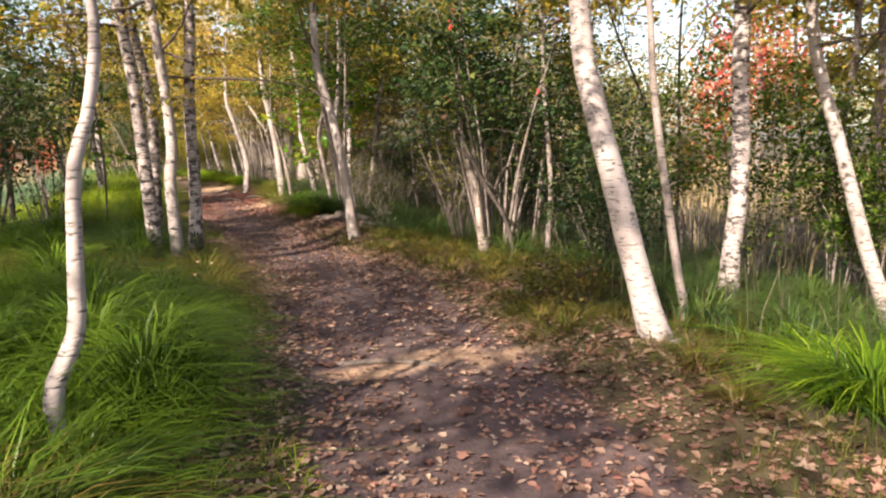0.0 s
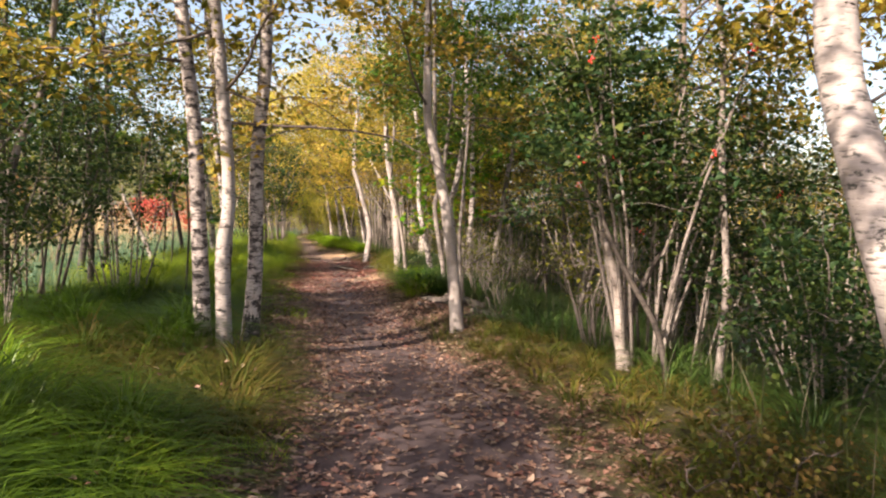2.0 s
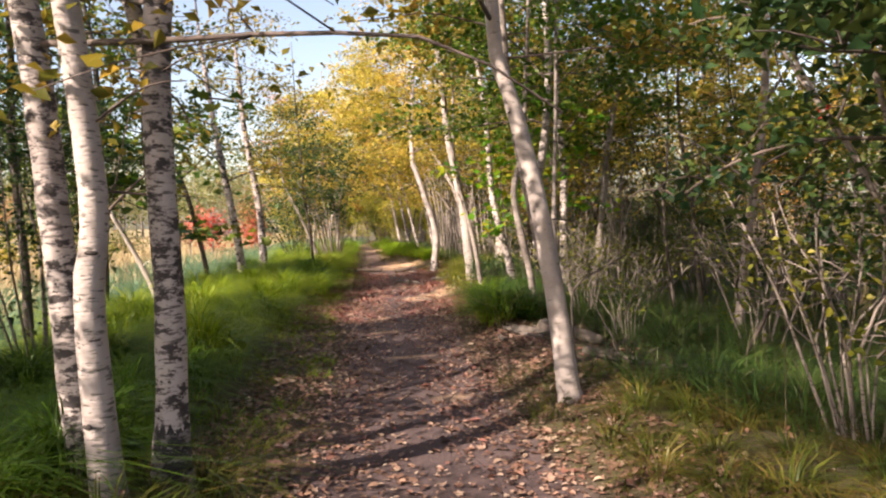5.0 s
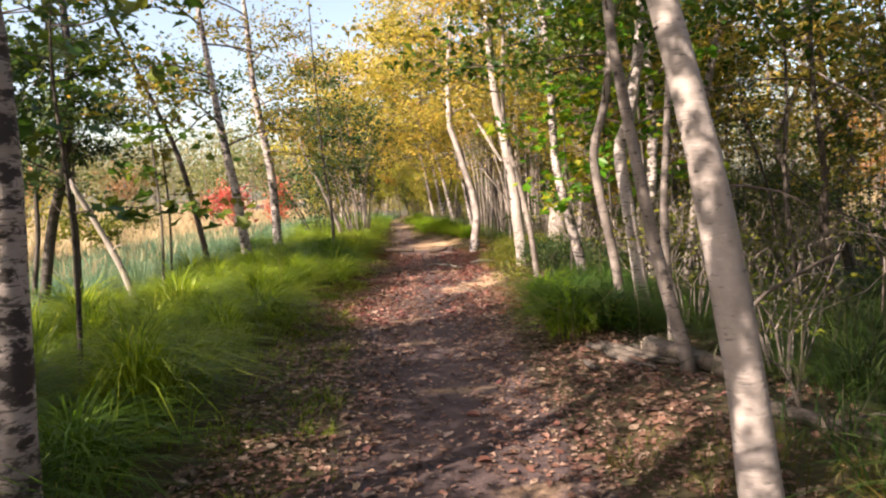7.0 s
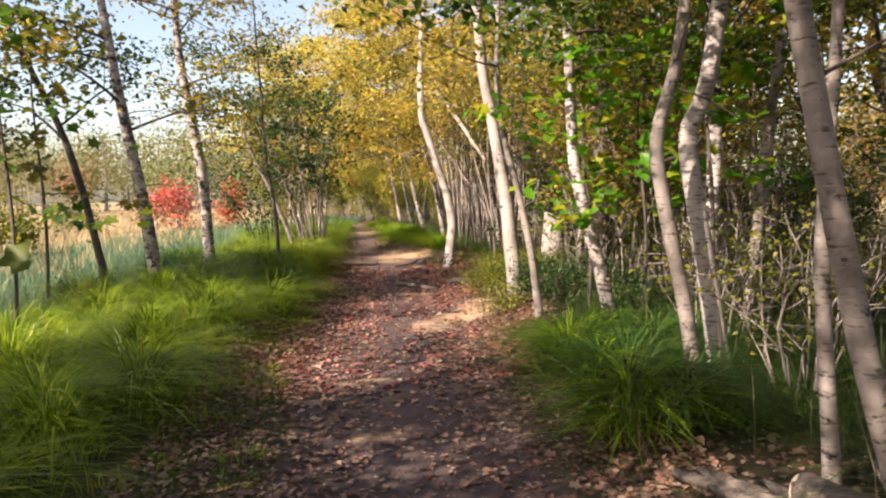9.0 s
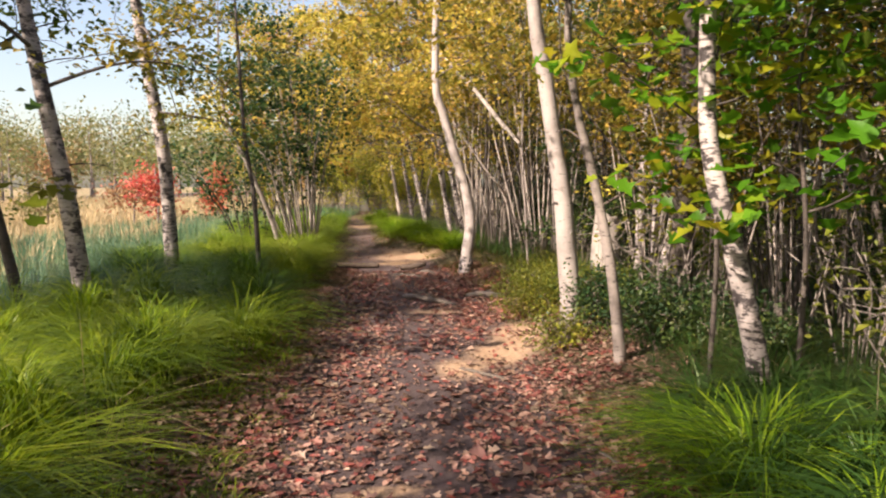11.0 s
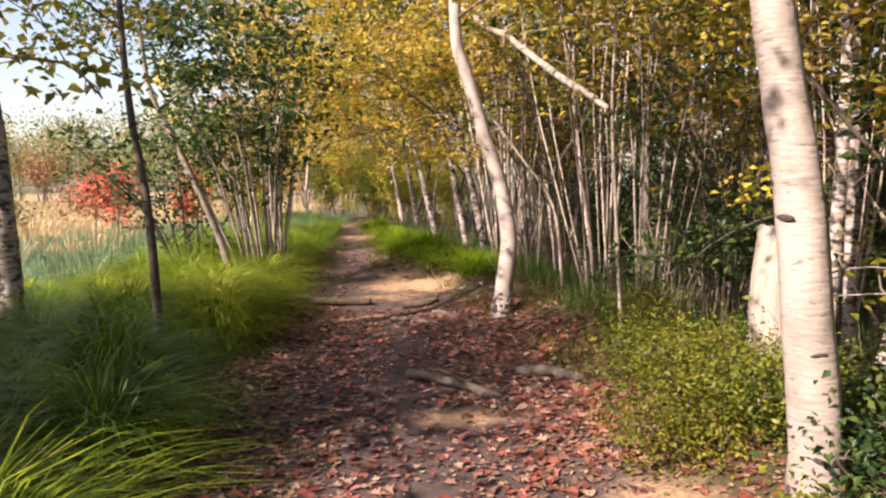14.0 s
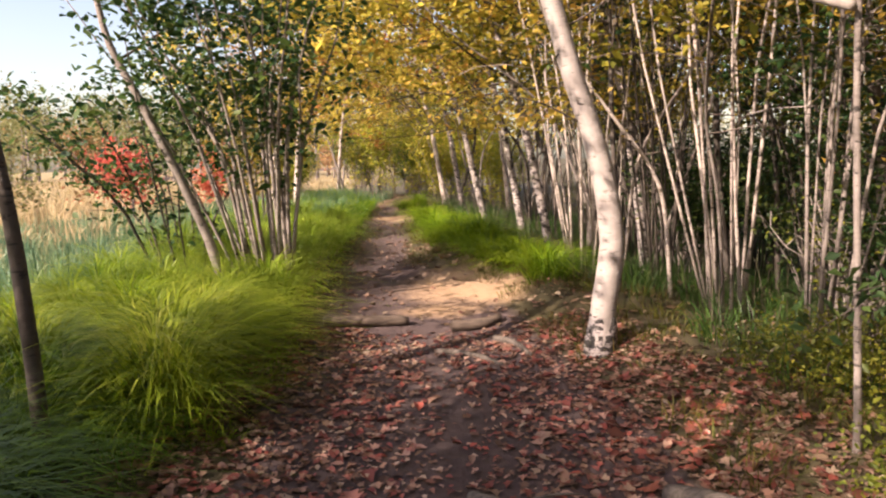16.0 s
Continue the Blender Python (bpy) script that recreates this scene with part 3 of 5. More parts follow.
tree("birch_tree", [foot(2.11, 11.33), (2.09, 11.35, 0.1), (2.04, 11.42, 0.68), (1.97, 11.52, 1.3), (1.90, 11.60, 1.75), (1.77, 11.68, 2.35), (1.66, 11.74, 2.8)], 0.085, 8.0, CLEAN_BARK, OLIVE, "bright white birch leaning over the path edge", 2.8, 11, 2.3, flare=0.2, dead_limbs=2, scars=9)
tree("grey_tree", [foot(2.47, 13.47), (2.30, 13.53, 0.66), (2.16, 13.57, 1.37), (2.03, 13.61, 2.15), (1.97, 13.64, 2.6)], 0.047, 7.5, GREY_BARK, OLIVE, "grey-barked tree leaning towards the path", 2.7, 10, 2.2, dead_limbs=3)
tree("grey_tree", [foot(2.42, 15.55), (2.38, 15.6, 0.5), (2.21, 15.64, 1.45), (2.2, 15.64, 1.8), (2.32, 15.6, 2.3)], 0.052, 6.5, GREY_BARK, GREEN, "bent slim grey tree beside a grass tussock", 2.4, 9, 2.0, dead_limbs=2)
tree("grey_tree", [foot(2.56, 14.22), (2.53, 14.23, 0.46), (2.5, 14.24, 1.14), (2.53, 14.23, 1.8)], 0.037, 5.0, GREY_BARK, GREEN, "thin grey sapling among the path-side trees", 2.2, 8, 1.6)
tree("birch_tree", [foot(3.1, 17.14), (3.12, 17.1, 1.0), (3.15, 17.1, 2.0)], 0.065, 6.5, SCARRED_BARK, GREEN, "pale slim birch in the dark undergrowth", 2.4, 9, 2.0, scars=9)
tree("birch_tree", [foot(2.73, 15.88), (2.66, 15.93, 0.6), (2.58, 15.98, 1.23), (2.53, 16.02, 1.77), (2.64, 15.94, 2.16)], 0.075, 7.0, WHITE_BARK, GREEN, "kinked white birch in the undergrowth by the path", 2.5, 10, 2.1, scars=9)
tree("birch_tree", [foot(2.4, 17.52), (2.35, 17.54, 0.19), (2.23, 17.59, 0.8), (2.07, 17.67, 1.51), (2.03, 17.69, 1.99)], 0.066, 7.0, SCARRED_BARK, GREEN, "leaning white birch half hidden behind maple leaves", 2.3, 10, 2.1, scars=9)
tree("grey_tree", [foot(1.89, 18.88), (1.87, 18.9, 0.0), (1.78, 18.9, 0.75), (1.64, 18.95, 1.48), (1.53, 18.99, 1.95), (1.45, 19.02, 2.6)], 0.044, 6.5, GREY_BARK, OLIVE, "slim crooked grey tree at the path's edge", 2.5, 9, 2.0, 200, dead_limbs=2)
tree("dark_tree", [foot(2.95, 20.6), (2.97, 20.6, 1.2), (3.0, 20.55, 2.5)], 0.12, 8.0, DARK_BARK, OLIVE, "thick dark-barked tree standing in the thicket", 2.3, 11, 2.4, dead_limbs=3)
tree("birch_tree", [foot(1.75, 20.25), (1.725, 20.25, 0.42), (1.69, 20.26, 0.8), (1.65, 20.28, 1.3), (1.57, 20.3, 1.8), (1.48, 20.32, 2.45), (1.38, 20.32, 3.0)], 0.10, 8.0, CLEAN_BARK, OLIVE, "clean white birch beside a broken snag and low shrubs", 2.8, 11, 2.2, 220, flare=0.25, scars=9)
tree("birch_tree", [foot(0.92, 25.15), (0.95, 25.16, 0.25), (1.01, 25.16, 0.75), (0.92, 25.2, 1.35), (0.74, 25.24, 1.95), (0.56, 25.28, 2.6), (0.45, 25.3, 3.0)], 0.095, 8.0, CLEAN_BARK, GOLD, "bent pale birch with a dark foot beside the log step", 2.8, 11, 2.3, foot_dark=0.22, flare=0.25, dead_limbs=2, scars=9)
# slender trees on the marsh side
tree("young_tree", [foot(-2.87, 19.92), (-2.89, 19.91, 0.53), (-2.97, 19.86, 1.42), (-3.1, 19.8, 2.37), (-3.18, 19.76, 3.04)], 0.085, 6.0, SCARRED_BARK, OLIVE, "slender grey tree in tall grass at the marsh edge", 2.1, 10, 1.9, 180, dead_limbs=3)
tree("young_tree", [foot(-3.27, 23.18), (-3.29, 23.17, 0.54), (-3.32, 23.15, 1.8), (-3.47, 23.1, 3.01), (-3.57, 23.06, 3.89)], 0.10, 6.5, SCARRED_BARK, OLIVE, "slender scarred tree in bright grass at the marsh edge", 2.4, 10, 1.8, 160, dead_limbs=3)
tree("young_tree", [foot(-2.04, 23.06), (-2.05, 23.05, 0.63), (-2.08, 23.03, 1.3), (-2.15, 23.0, 1.9), (-2.18, 22.98, 2.5)], 0.036, 5.0, DARK_BARK, OLIVE, "thin dark sapling rising from the grass", 2.4, 8, 1.6, 220, leaf=0.07)
tree("young_tree", [foot(-3.7, 20.25), (-3.73, 20.24, 0.59), (-3.99, 20.14, 2.06), (-4.33, 20.0, 3.1), (-4.86, 19.79, 4.55)], 0.055, 5.5, DARK_BARK, GREEN, "thin leaning sapling on the marsh side", 2.0, 9, 1.6, 230, leaf=0.08)

# ---- bushes and thickets ----
shrub("berry_shrub", (3.7, 9.0), 16, 1.5, 3.5, DARKLEAF, "dense dark green shrub of many stems with red berries", 0.02, 380, 0.06, 0.40, GREY_BARK, berries=15)
shrub("berry_shrub", (4.4, 9.4), 9, 1.4, 3.2, DARKLEAF, "dark green many-stemmed shrub behind the berry bush", 0.018, 280, 0.06, 0.4, GREY_BARK, berries=5)
tree("grey_tree", [foot(3.5, 8.9), (3.44, 8.92, 0.35), (3.42, 8.95, 0.72), (3.34, 9.0, 1.05), (3.24, 9.05, 1.45), (3.22, 9.1, 1.9)], 0.07, 2.6, PALE_BARK, DARKLEAF, "short forked pale trunk inside the berry shrub", 1.4, 8, 0.9, 300, leaf=0.065, taper=0.9)
tree("grey_tree", [foot(3.56, 8.93), (3.53, 8.95, 0.5), (3.72, 8.98, 0.95), (4.05, 9.05, 1.5)], 0.042, 2.4, DARK_BARK, DARKLEAF, "dark forked stem inside the berry shrub", 1.5, 7, 0.9, 280, leaf=0.065)
tree("grey_tree", [foot(3.75, 8.45), (3.62, 8.5, 0.5), (3.3, 8.55, 1.05), (3.05, 8.6, 1.7)], 0.03, 3.6, DARK_BARK, DARKLEAF, "dark crossing stem inside the berry shrub", 1.6, 5, 0.8, 240)
tree("grey_tree", [foot(4.1, 8.2), (4.2, 8.3, 0.9), (4.15, 8.4, 2.1), (4.1, 8.4, 3.2)], 0.035, 5.5, GREY_BARK, OLIVE, "thin pale sapling beside the berry shrub", 2.4, 8, 1.6)
shrub("marsh_shrub", (-2.2, 27.2), 20, 1.8, 3.9, DARKLEAF, "large dark green shrub of many slanting stems beside the path", 0.024, 190, 0.088, 0.3, GREY_BARK, outline=OVAL, lean=(-0.45, 0))
shrub("marsh_shrub", (-3.3, 27.6), 11, 1.7, 2.5, DARKLEAF, "sparse dark green shrub at the edge of the marsh", 0.016, 150, 0.082, 0.25, DARK_BARK, outline=OVAL, lean=(-0.3, 0))
shrub("marsh_shrub", (-3.9, 32.2), 11, 1.3, 3.4, OLIVE, "yellow-green shrub arching over the path", 0.02, 420, 0.07, 0.25, GREY_BARK)
shrub("marsh_shrub", (-3.4, 11.6), 11, 1.7, 4.0, DARKLEAF, "dark leafy shrub on the marsh side", 0.018, 360, 0.06, 0.35)
shrub("marsh_shrub", (-2.5, 12.3), 10, 1.2, 3.2, DARKLEAF, "dense dark shrub behind the three birches", 0.016, 260, 0.06, 0.25, GREY_BARK)
shrub("marsh_shrub", (-3.1, 10.1), 10, 1.2, 2.5, DARKLEAF, "low dark green shrub in the tall grass", 0.015, 420, 0.06, 0.25, GREY_BARK)
shrub("marsh_shrub", (-3.0, 7.4), 11, 1.6, 3.1, DARKLEAF, "leafy green shrub beyond the tall grass", 0.016, 300, 0.06, 0.4)
tree("grey_tree", [foot(-2.6, 27.0), (-2.75, 26.9, 0.75), (-3.2, 26.75, 1.96), (-3.5, 26.7, 2.7)], 0.05, 4.8, GREY_BARK, DARKLEAF, "slanting grey stem within the marsh shrub", 2.2, 8, 1.7)


def single_leaf():
    v = LOBED * np.array([0.14, 0.14, 0.14 * rng.uniform(0.4, 2.2)]) - np.array([0.06, 0, 0])
    return mesh("leaf", v, np.array([(0, i, i % 10 + 1) for i in range(1, 11)]))


MAPLE_LEAVES = {m.name: [single_leaf() for k in range(4)] for m in (MAPLE, GREEN, OLIVE)}


def maple(name, at, height, sprays, label, mat):
    """A maple sapling: thin stem and level sprays of broad lobed leaves."""
    root = new(name)
    root.empty_display_size = 0.2
    line = spline([(0, 0, -0.1), (0.05, 0.03, height * 0.4), (-0.02, 0.06, height * 0.8), (0.04, 0.02, height)], 16)
    part("trunk", mesh("trunk", *tube(line, np.linspace(0.022, 0.006, 16), 8, 0.03)), DARK_BARK, root)
    for i in range(sprays):
        q = line[int(6 + 9.9 * i / sprays)]
        az = i * 2.4 + rng.uniform(-0.3, 0.3)
        lp = spline(limb_path(q, az, rng.uniform(0.0, 0.35), rng.uniform(0.7, 1.2), 0.3), 8)
        limb = part("limb", mesh("limb", *tube(lp, np.linspace(0.008, 0.003, 8), 5)), DARK_BARK, root)
        for k in range(26):
            c = lp[rng.integers(2, 8)] + rng.normal(size=3) * np.array([0.15, 0.15, 0.06])
            lf = part("leaf", MAPLE_LEAVES[mat.name][k % 4], mat, limb, smooth=False)
            z = rng.uniform(0.75, 1.25)
            lf.matrix_local = pose(*c, rng.normal() * 28, rng.normal() * 28, rng.uniform(0, 360)) @ Matrix.Diagonal((z, z, z, 1))
    root.location = foot(*at)
    return tagged(root, label, "sapling")


maple("maple_sapling", (2.25, 18.1), 2.4, 10, "young maple with bright green lobed leaves beside the path", MAPLE)
maple("maple_sapling", (2.9, 16.6), 3.1, 9, "young maple with broad green leaves in the thicket", MAPLE)
maple("maple_sapling", (2.75, 17.9), 2.6, 6, "slim maple sapling with fresh green leaves", MAPLE)
maple("maple_sapling", (-1.9, 13.2), 2.9, 7, "thin maple with dark green leaves behind the birches", GREEN)
maple("maple_sapling", (-3.3, 17.6), 3.2, 6, "young maple with dark green lobed leaves in the marsh grass", GREEN)
maple("maple_sapling", (-3.9, 19.2), 3.4, 7, "young maple at the marsh edge with thinning leaves", OLIVE)

# the first two trees are added to shade the path and the bank's grass
tree("dark_tree", [foot(-4.2, 12.5), (-4.15, 12.5, 1.0), (-4.25, 12.6, 2.4)], 0.06, 5.2, DARK_BARK, DARKLEAF, "dark green leafy tree added behind the marsh shrubs for shade", 1.9, 16, 1.8, 320, leaf=0.075, sides=9, dead_limbs=2)
tree("dark_tree", [foot(-4.9, 18.3), (-4.85, 18.3, 1.0), (-4.95, 18.4, 2.2)], 0.055, 3.7, DARK_BARK, DARKLEAF, "low dark green leafy tree added at the marsh edge for shade", 1.4, 15, 1.5, 520, leaf=0.075, sides=9, dead_limbs=2)
tree("dark_tree", [foot(-3.4, 13.5), (-3.38, 13.5, 1.0), (-3.45, 13.55, 2.4)], 0.05, 6.0, DARK_BARK, GREEN, "slim dark tree with green leaves behind the birches", 2.6, 10, 1.9, 280, leaf=0.085, sides=9, dead_limbs=2)
shrub("woodland_shrub", (5.3, 8.4), 10, 1.3, 2.8, DARKLEAF, "dark green leafy shrub behind the leaning birch", 0.014, 200, 0.06, 0.25, GREY_BARK)
shrub("woodland_shrub", (4.7, 7.5), 10, 1.0, 1.7, DARKLEAF, "low dark green shrub behind the leaning birch", 0.012, 420, 0.06, 0.12, GREY_BARK)
shrub("woodland_shrub", (5.6, 9.3), 10, 1.1, 2.0, DARKLEAF, "dark green leafy shrub in the shade of the woods", 0.012, 420, 0.06, 0.15, GREY_BARK)
shrub("woodland_shrub", (4.9, 10.8), 10, 1.0, 1.8, DARKLEAF, "dense low green shrub behind the berry shrub", 0.012, 400, 0.06, 0.12, GREY_BARK)
shrub("woodland_shrub", (6.3, 7.0), 9, 1.3, 3.0, GREEN, "green leafy shrub deep in the undergrowth", 0.014, 480, 0.06, 0.25, GREY_BARK)
shrub("woodland_shrub", (7.6, 6.2), 9, 1.4, 3.2, OLIVE, "olive shrub deep in the undergrowth", 0.014, 280, 0.065, 0.3, GREY_BARK)
shrub("woodland_shrub", (6.0, 10.4), 10, 1.4, 3.2, DARKLEAF, "dark green shrub at the back of the woods", 0.014, 170, 0.06, 0.25, GREY_BARK)

for x, y, h in ((3.7, 23.6, 6.0), (4.6, 21.4, 6.5), (3.6, 26.4, 5.5), (5.0, 25.0, 6.5)):
    tree("dark_tree", [foot(x, y), (x + 0.05, y, 1.0), (x - 0.1, y + 0.1, 2.4)], 0.06, h, DARK_BARK, DARKLEAF, "dark green leafy tree in the thicket", 1.2, 13, 1.7, 380, leaf=0.07, sides=9, dead_limbs=2)

# prototypes for the woods; each one is a tree of its own and is copied about
protos = []
for i, (b, lf, h, r) in enumerate(((GREY_BARK, OLIVE, 7.5, 0.055), (GREY_BARK, GOLD, 8.0, 0.065), (DARK_BARK, OLIVE, 7.0, 0.05), (DARK_BARK, GREEN, 6.5, 0.045),
                                   (GREY_BARK, OLIVE, 8.0, 0.065), (GREY_BARK, GOLD, 7.0, 0.05), (DARK_BARK, GREEN, 8.5, 0.08), (GREY_BARK, OLIVE, 7.5, 0.06))):
    x, y = 9.0 + 1.3 * (i % 4), 3.0 + 4.5 * (i // 4)
    ln = rng.normal(size=2) * 0.35
    protos.append(tree("woodland_tree", [foot(x, y), (x + ln[0] * 0.6 + rng.normal() * 0.06, y + ln[1] * 0.6, 0.9), (x + ln[0] * 0.8 + rng.normal() * 0.14, y + ln[1] * 0.8, 1.8), (x + ln[0] * 1.4, y + ln[1] * 1.4, 2.8)], r, h, b, lf,
                       "slender woodland tree in the dense path-side woods", 2.3, 9, 2.3, 330, leaf=0.10, sides=9, dead_limbs=2, group="trees of the woods", flare=0.2))
poles = []
for i, b in enumerate((DARK_BARK, PALE_BARK, DARK_BARK, GREY_BARK, DARK_BARK)):
    x, y = 8.0, 12 + i * 1.7
    ln = rng.normal(size=2) * 0.65
    poles.append(tree("thicket_pole", [foot(x, y), (x + ln[0] * 0.3 + rng.normal() * 0.09, y, 0.8), (x + ln[0] * 0.6, y + ln[1] * 0.6 + rng.normal() * 0.1, 1.7), (x + ln[0] * 1.4, y + ln[1] * 1.4, 2.8)], 0.019 + 0.005 * (i % 3), 5.2, b, (OLIVE, GOLD, GREEN)[i % 3],
                      "thin crowded stem of the path-side thicket", 2.2, 5, 1.3, 130, leaf=0.085, sides=7, dead_limbs=2, group="stems of the thicket", flare=0.1))
bushes = [shrub("understory_shrub", (7.2, 6.0), 9, 1.1, 2.2, GREEN, "low leafy understory shrub with bare grey stems", 0.012, 420, 0.06, 0.35, GREY_BARK, group="understory shrubs"),
          shrub("understory_shrub", (7.4, 9.5), 10, 1.2, 2.8, OLIVE, "yellowing understory shrub with bare stems", 0.012, 380, 0.06, 0.4, GREY_BARK, group="understory shrubs"),
          shrub("understory_shrub", (6.6, 17.5), 9, 1.1, 1.9, DARKLEAF, "dark green understory shrub", 0.012, 480, 0.055, 0.3, GREY_BARK, group="understory shrubs"),
          shrub("understory_shrub", (7.0, 21.0), 14, 0.8, 1.5, HEATH, "bare twiggy understory shrub with few leaves", 0.009, 40, 0.05, 0.4, GREY_BARK, group="understory shrubs")]


clumps = []
for i, (b, lf) in enumerate(((GREY_BARK, OLIVE), (DARK_BARK, OLIVE), (PALE_BARK, GOLD), (DARK_BARK, DARKLEAF))):
    clumps.append(shrub("alder_clump", (8.6, 20 + 2.2 * i), 11, 1.0, 4.6, lf, "clump of slender crowded stems in the path-side thicket", 0.015, 70, 0.085, 0.62, b, group="clumps of the thicket"))


def scatter(sources, count, xr, yr, gap, scale=(0.85, 1.2), keep=None, fixed=()):
    """Copies of the sources over a stretch of land, apart from each other."""
    took = list(fixed)
    tries = 0
    while count and tries < 20000:
        tries += 1
        x, y = rng.uniform(*xr), rng.uniform(*yr)
        if keep and not keep(x, y):
            continue
        if any((x - a) ** 2 + (y - b) ** 2 < gap * gap for a, b in took):
            continue
        took.append((x, y))
        src = sources[rng.integers(len(sources))]
        s = rng.uniform(*scale)
        ob = copy_thing(src, pose(*foot(x, y), rng.normal() * 2.5, rng.normal() * 2.5, rng.uniform(0, 360)))
        ob.scale = (s, s, s * rng.uniform(0.9, 1.15))
        count -= 1
    return took


def in_woods(m):
    return lambda x, y: x > right_edge(y) + m


scatter(protos, 10, (2.5, 8), (-5, 24), 1.3, keep=lambda x, y: x > right_edge(y) + 2.0 and not (y < 9 and x < 6.5) and not (18 < y < 24.5 and x < 5.2))
scatter(protos, 9, (8, 15), (-8, 50), 2.2, (0.9, 1.3))
scatter(protos, 26, (-1, 9), (27, 60), 1.3, keep=in_woods(1.6))
scatter(poles, 46, (0.6, 5), (22.5, 36), 0.38, (0.7, 1.25), keep=lambda x, y: x > right_edge(y) + 1.3 and (x > 2.2 or y > 26.3))
scatter(poles, 26, (3.0, 8), (9.5, 24), 0.5, (0.7, 1.2), keep=lambda x, y: x > right_edge(y) + (2.6 if y < 16 else 1.3))
scatter(clumps, 24, (0.8, 5.2), (23, 36), 0.75, (0.8, 1.2), keep=lambda x, y: x > right_edge(y) + 1.3 and (x > 2.1 or y > 26.5))
scatter(clumps, 5, (3.2, 6.5), (18, 23.5), 0.9, (0.8, 1.1), keep=in_woods(1.9))
scatter(poles, 36, (-5, 3), (35, 60), 0.5, (0.9, 1.3), keep=in_woods(0.9))
scatter(bushes[3:], 16, (2.3, 8), (3, 40), 0.7, (0.6, 1.2), keep=lambda x, y: x > right_edge(y) + 1.1 and y > 16)
scatter(bushes, 30, (2.5, 9), (-2, 42), 0.85, (0.7, 1.15), keep=lambda x, y: x > right_edge(y) + 1.7 and not (y < 18.5 and x < 6.5))
scatter(bushes[3:], 8, (2.5, 6.5), (9.5, 20.5), 0.6, (0.7, 1.3), keep=lambda x, y: x > right_edge(y) + 1.3)
scatter(bushes[2:3], 7, (2.9, 6.5), (21.5, 31), 0.8, (0.8, 1.2), keep=in_woods(1.9))
scatter(bushes, 14, (8, 18), (-6, 50), 2.0, (0.8, 1.2))
# unseen shade trees behind and over the first steps; trees where the path bends away
scatter(protos, 4, (-8, 0), (-9, 1.5), 1.8, keep=lambda x, y: x < left_edge(y) - 1.4)
# copies left of the path are added to shade it and its grass
for x, y, k in ((-3.6, 10.6, 0), (-4.4, 10.8, 2), (-5.4, 9.0, 3), (-2.6, 5.4, 5), (-4.2, 3.4, 6), (-6.4, 6.2, 0), (-5.4, 18.2, 6), (-6.6, 19.8, 3), (-7.4, 16.6, 6), (-8.1, 18.0, 3), (8.6, 8.2, 4), (10.5, 10.5, 0), (9.6, 5.6, 2), (7.6, 6.6, 7)):
    ob = copy_thing(protos[k], pose(*foot(x, y), 0, 0, rng.uniform(0, 360)))
    ob.scale = (0.95, 0.95, 0.95)
scatter([protos[1], protos[5], protos[0], protos[3]], 22, (-9, 1), (48, 64), 1.3, (0.8, 1.1), keep=lambda x, y: x > right_edge(y) + 0.7)
scatter([bushes[1], bushes[0]], 16, (-7, 0), (47, 60), 1.0, (0.9, 1.3), keep=lambda x, y: x > right_edge(y) + 0.7)
scatter([bushes[1], bushes[0]], 5, (-12, -3), (40, 60), 1.2, (0.6, 0.9), keep=lambda x, y: x < left_edge(y) - 0.8 and x > left_edge(y) - 4)

end_bush = shrub("path_end_shrub", (-1.2, 44.5), 10, 1.2, 2.6, LIGHTLEAF, "sunlit yellow-green shrub where the path bends away", 0.012, 330, 0.085, 0.12, GREY_BARK, group="shrubs at the path's end")
for x, y, k in ((-2.4, 47.0, 1.1), (-0.6, 47.5, 1.2), (-3.6, 49.0, 1.2), (0.6, 45.0, 1.1), (-5.2, 51.0, 1.3), (-2.0, 50.5, 1.4), (-7.4, 46.5, 0.8), (-6.2, 43.0, 0.7), (-8.6, 49.5, 1.0), (-5.4, 39.5, 0.6), (0.9, 41.5, 0.9)):
    copy_thing(end_bush, pose(*foot(x, y), 0, 0, rng.uniform(0, 360))).scale = (k, k, k)
GOLDEN = "golden-leaved birch arching over the far path"
for x, y, lx, h, mat in ((2.4, 29.8, -0.5, 8.0, GOLD), (1.2, 31.2, -0.7, 7.5, GOLD), (0.9, 33.2, -0.6, 8.0, OLIVE), (0.2, 35.2, -0.7, 8.0, GOLD), (-0.3, 37.4, -0.5, 8.5, GOLD), (0.9, 38.5, -0.3, 9.0, RUST), (-0.9, 40.6, -0.5, 8.5, GOLD)):
    tree("birch_tree", [foot(x, y), (x + lx * 0.3, y + 0.05, 1.0), (x + lx * 0.75, y, 2.4), (x + lx * 1.4, y, 3.8)], 0.07, h, (PALE_BARK, SCARRED_BARK)[int(y) % 2], mat, GOLDEN, 2.2, 14, 3.4, 330, leaf=0.11, sides=9, scars=5, toward=3.1)
for x, y, h, mat, lab in ((-4.6, 35.5, 6.5, GOLD, "slim golden birch on the marsh side of the far path"), (-4.9, 38.6, 7.5, GOLD, "yellow birch on the marsh side of the far path"), (-6.6, 43.0, 8.5, RUST, "orange autumn tree beyond the far bend of the path"), (-5.4, 47.0, 9.0, RUST, "tall orange autumn tree where the path bends away")):
    tree("birch_tree", [foot(x, y), (x + 0.1, y, 1.2), (x + 0.25, y, 2.6), (x + 0.5, y, 4.0)], 0.065, h, PALE_BARK, mat, lab, 2.0, 13, 2.6, 320, leaf=0.12, sides=9, scars=5)

# ---- the marsh's far side ----


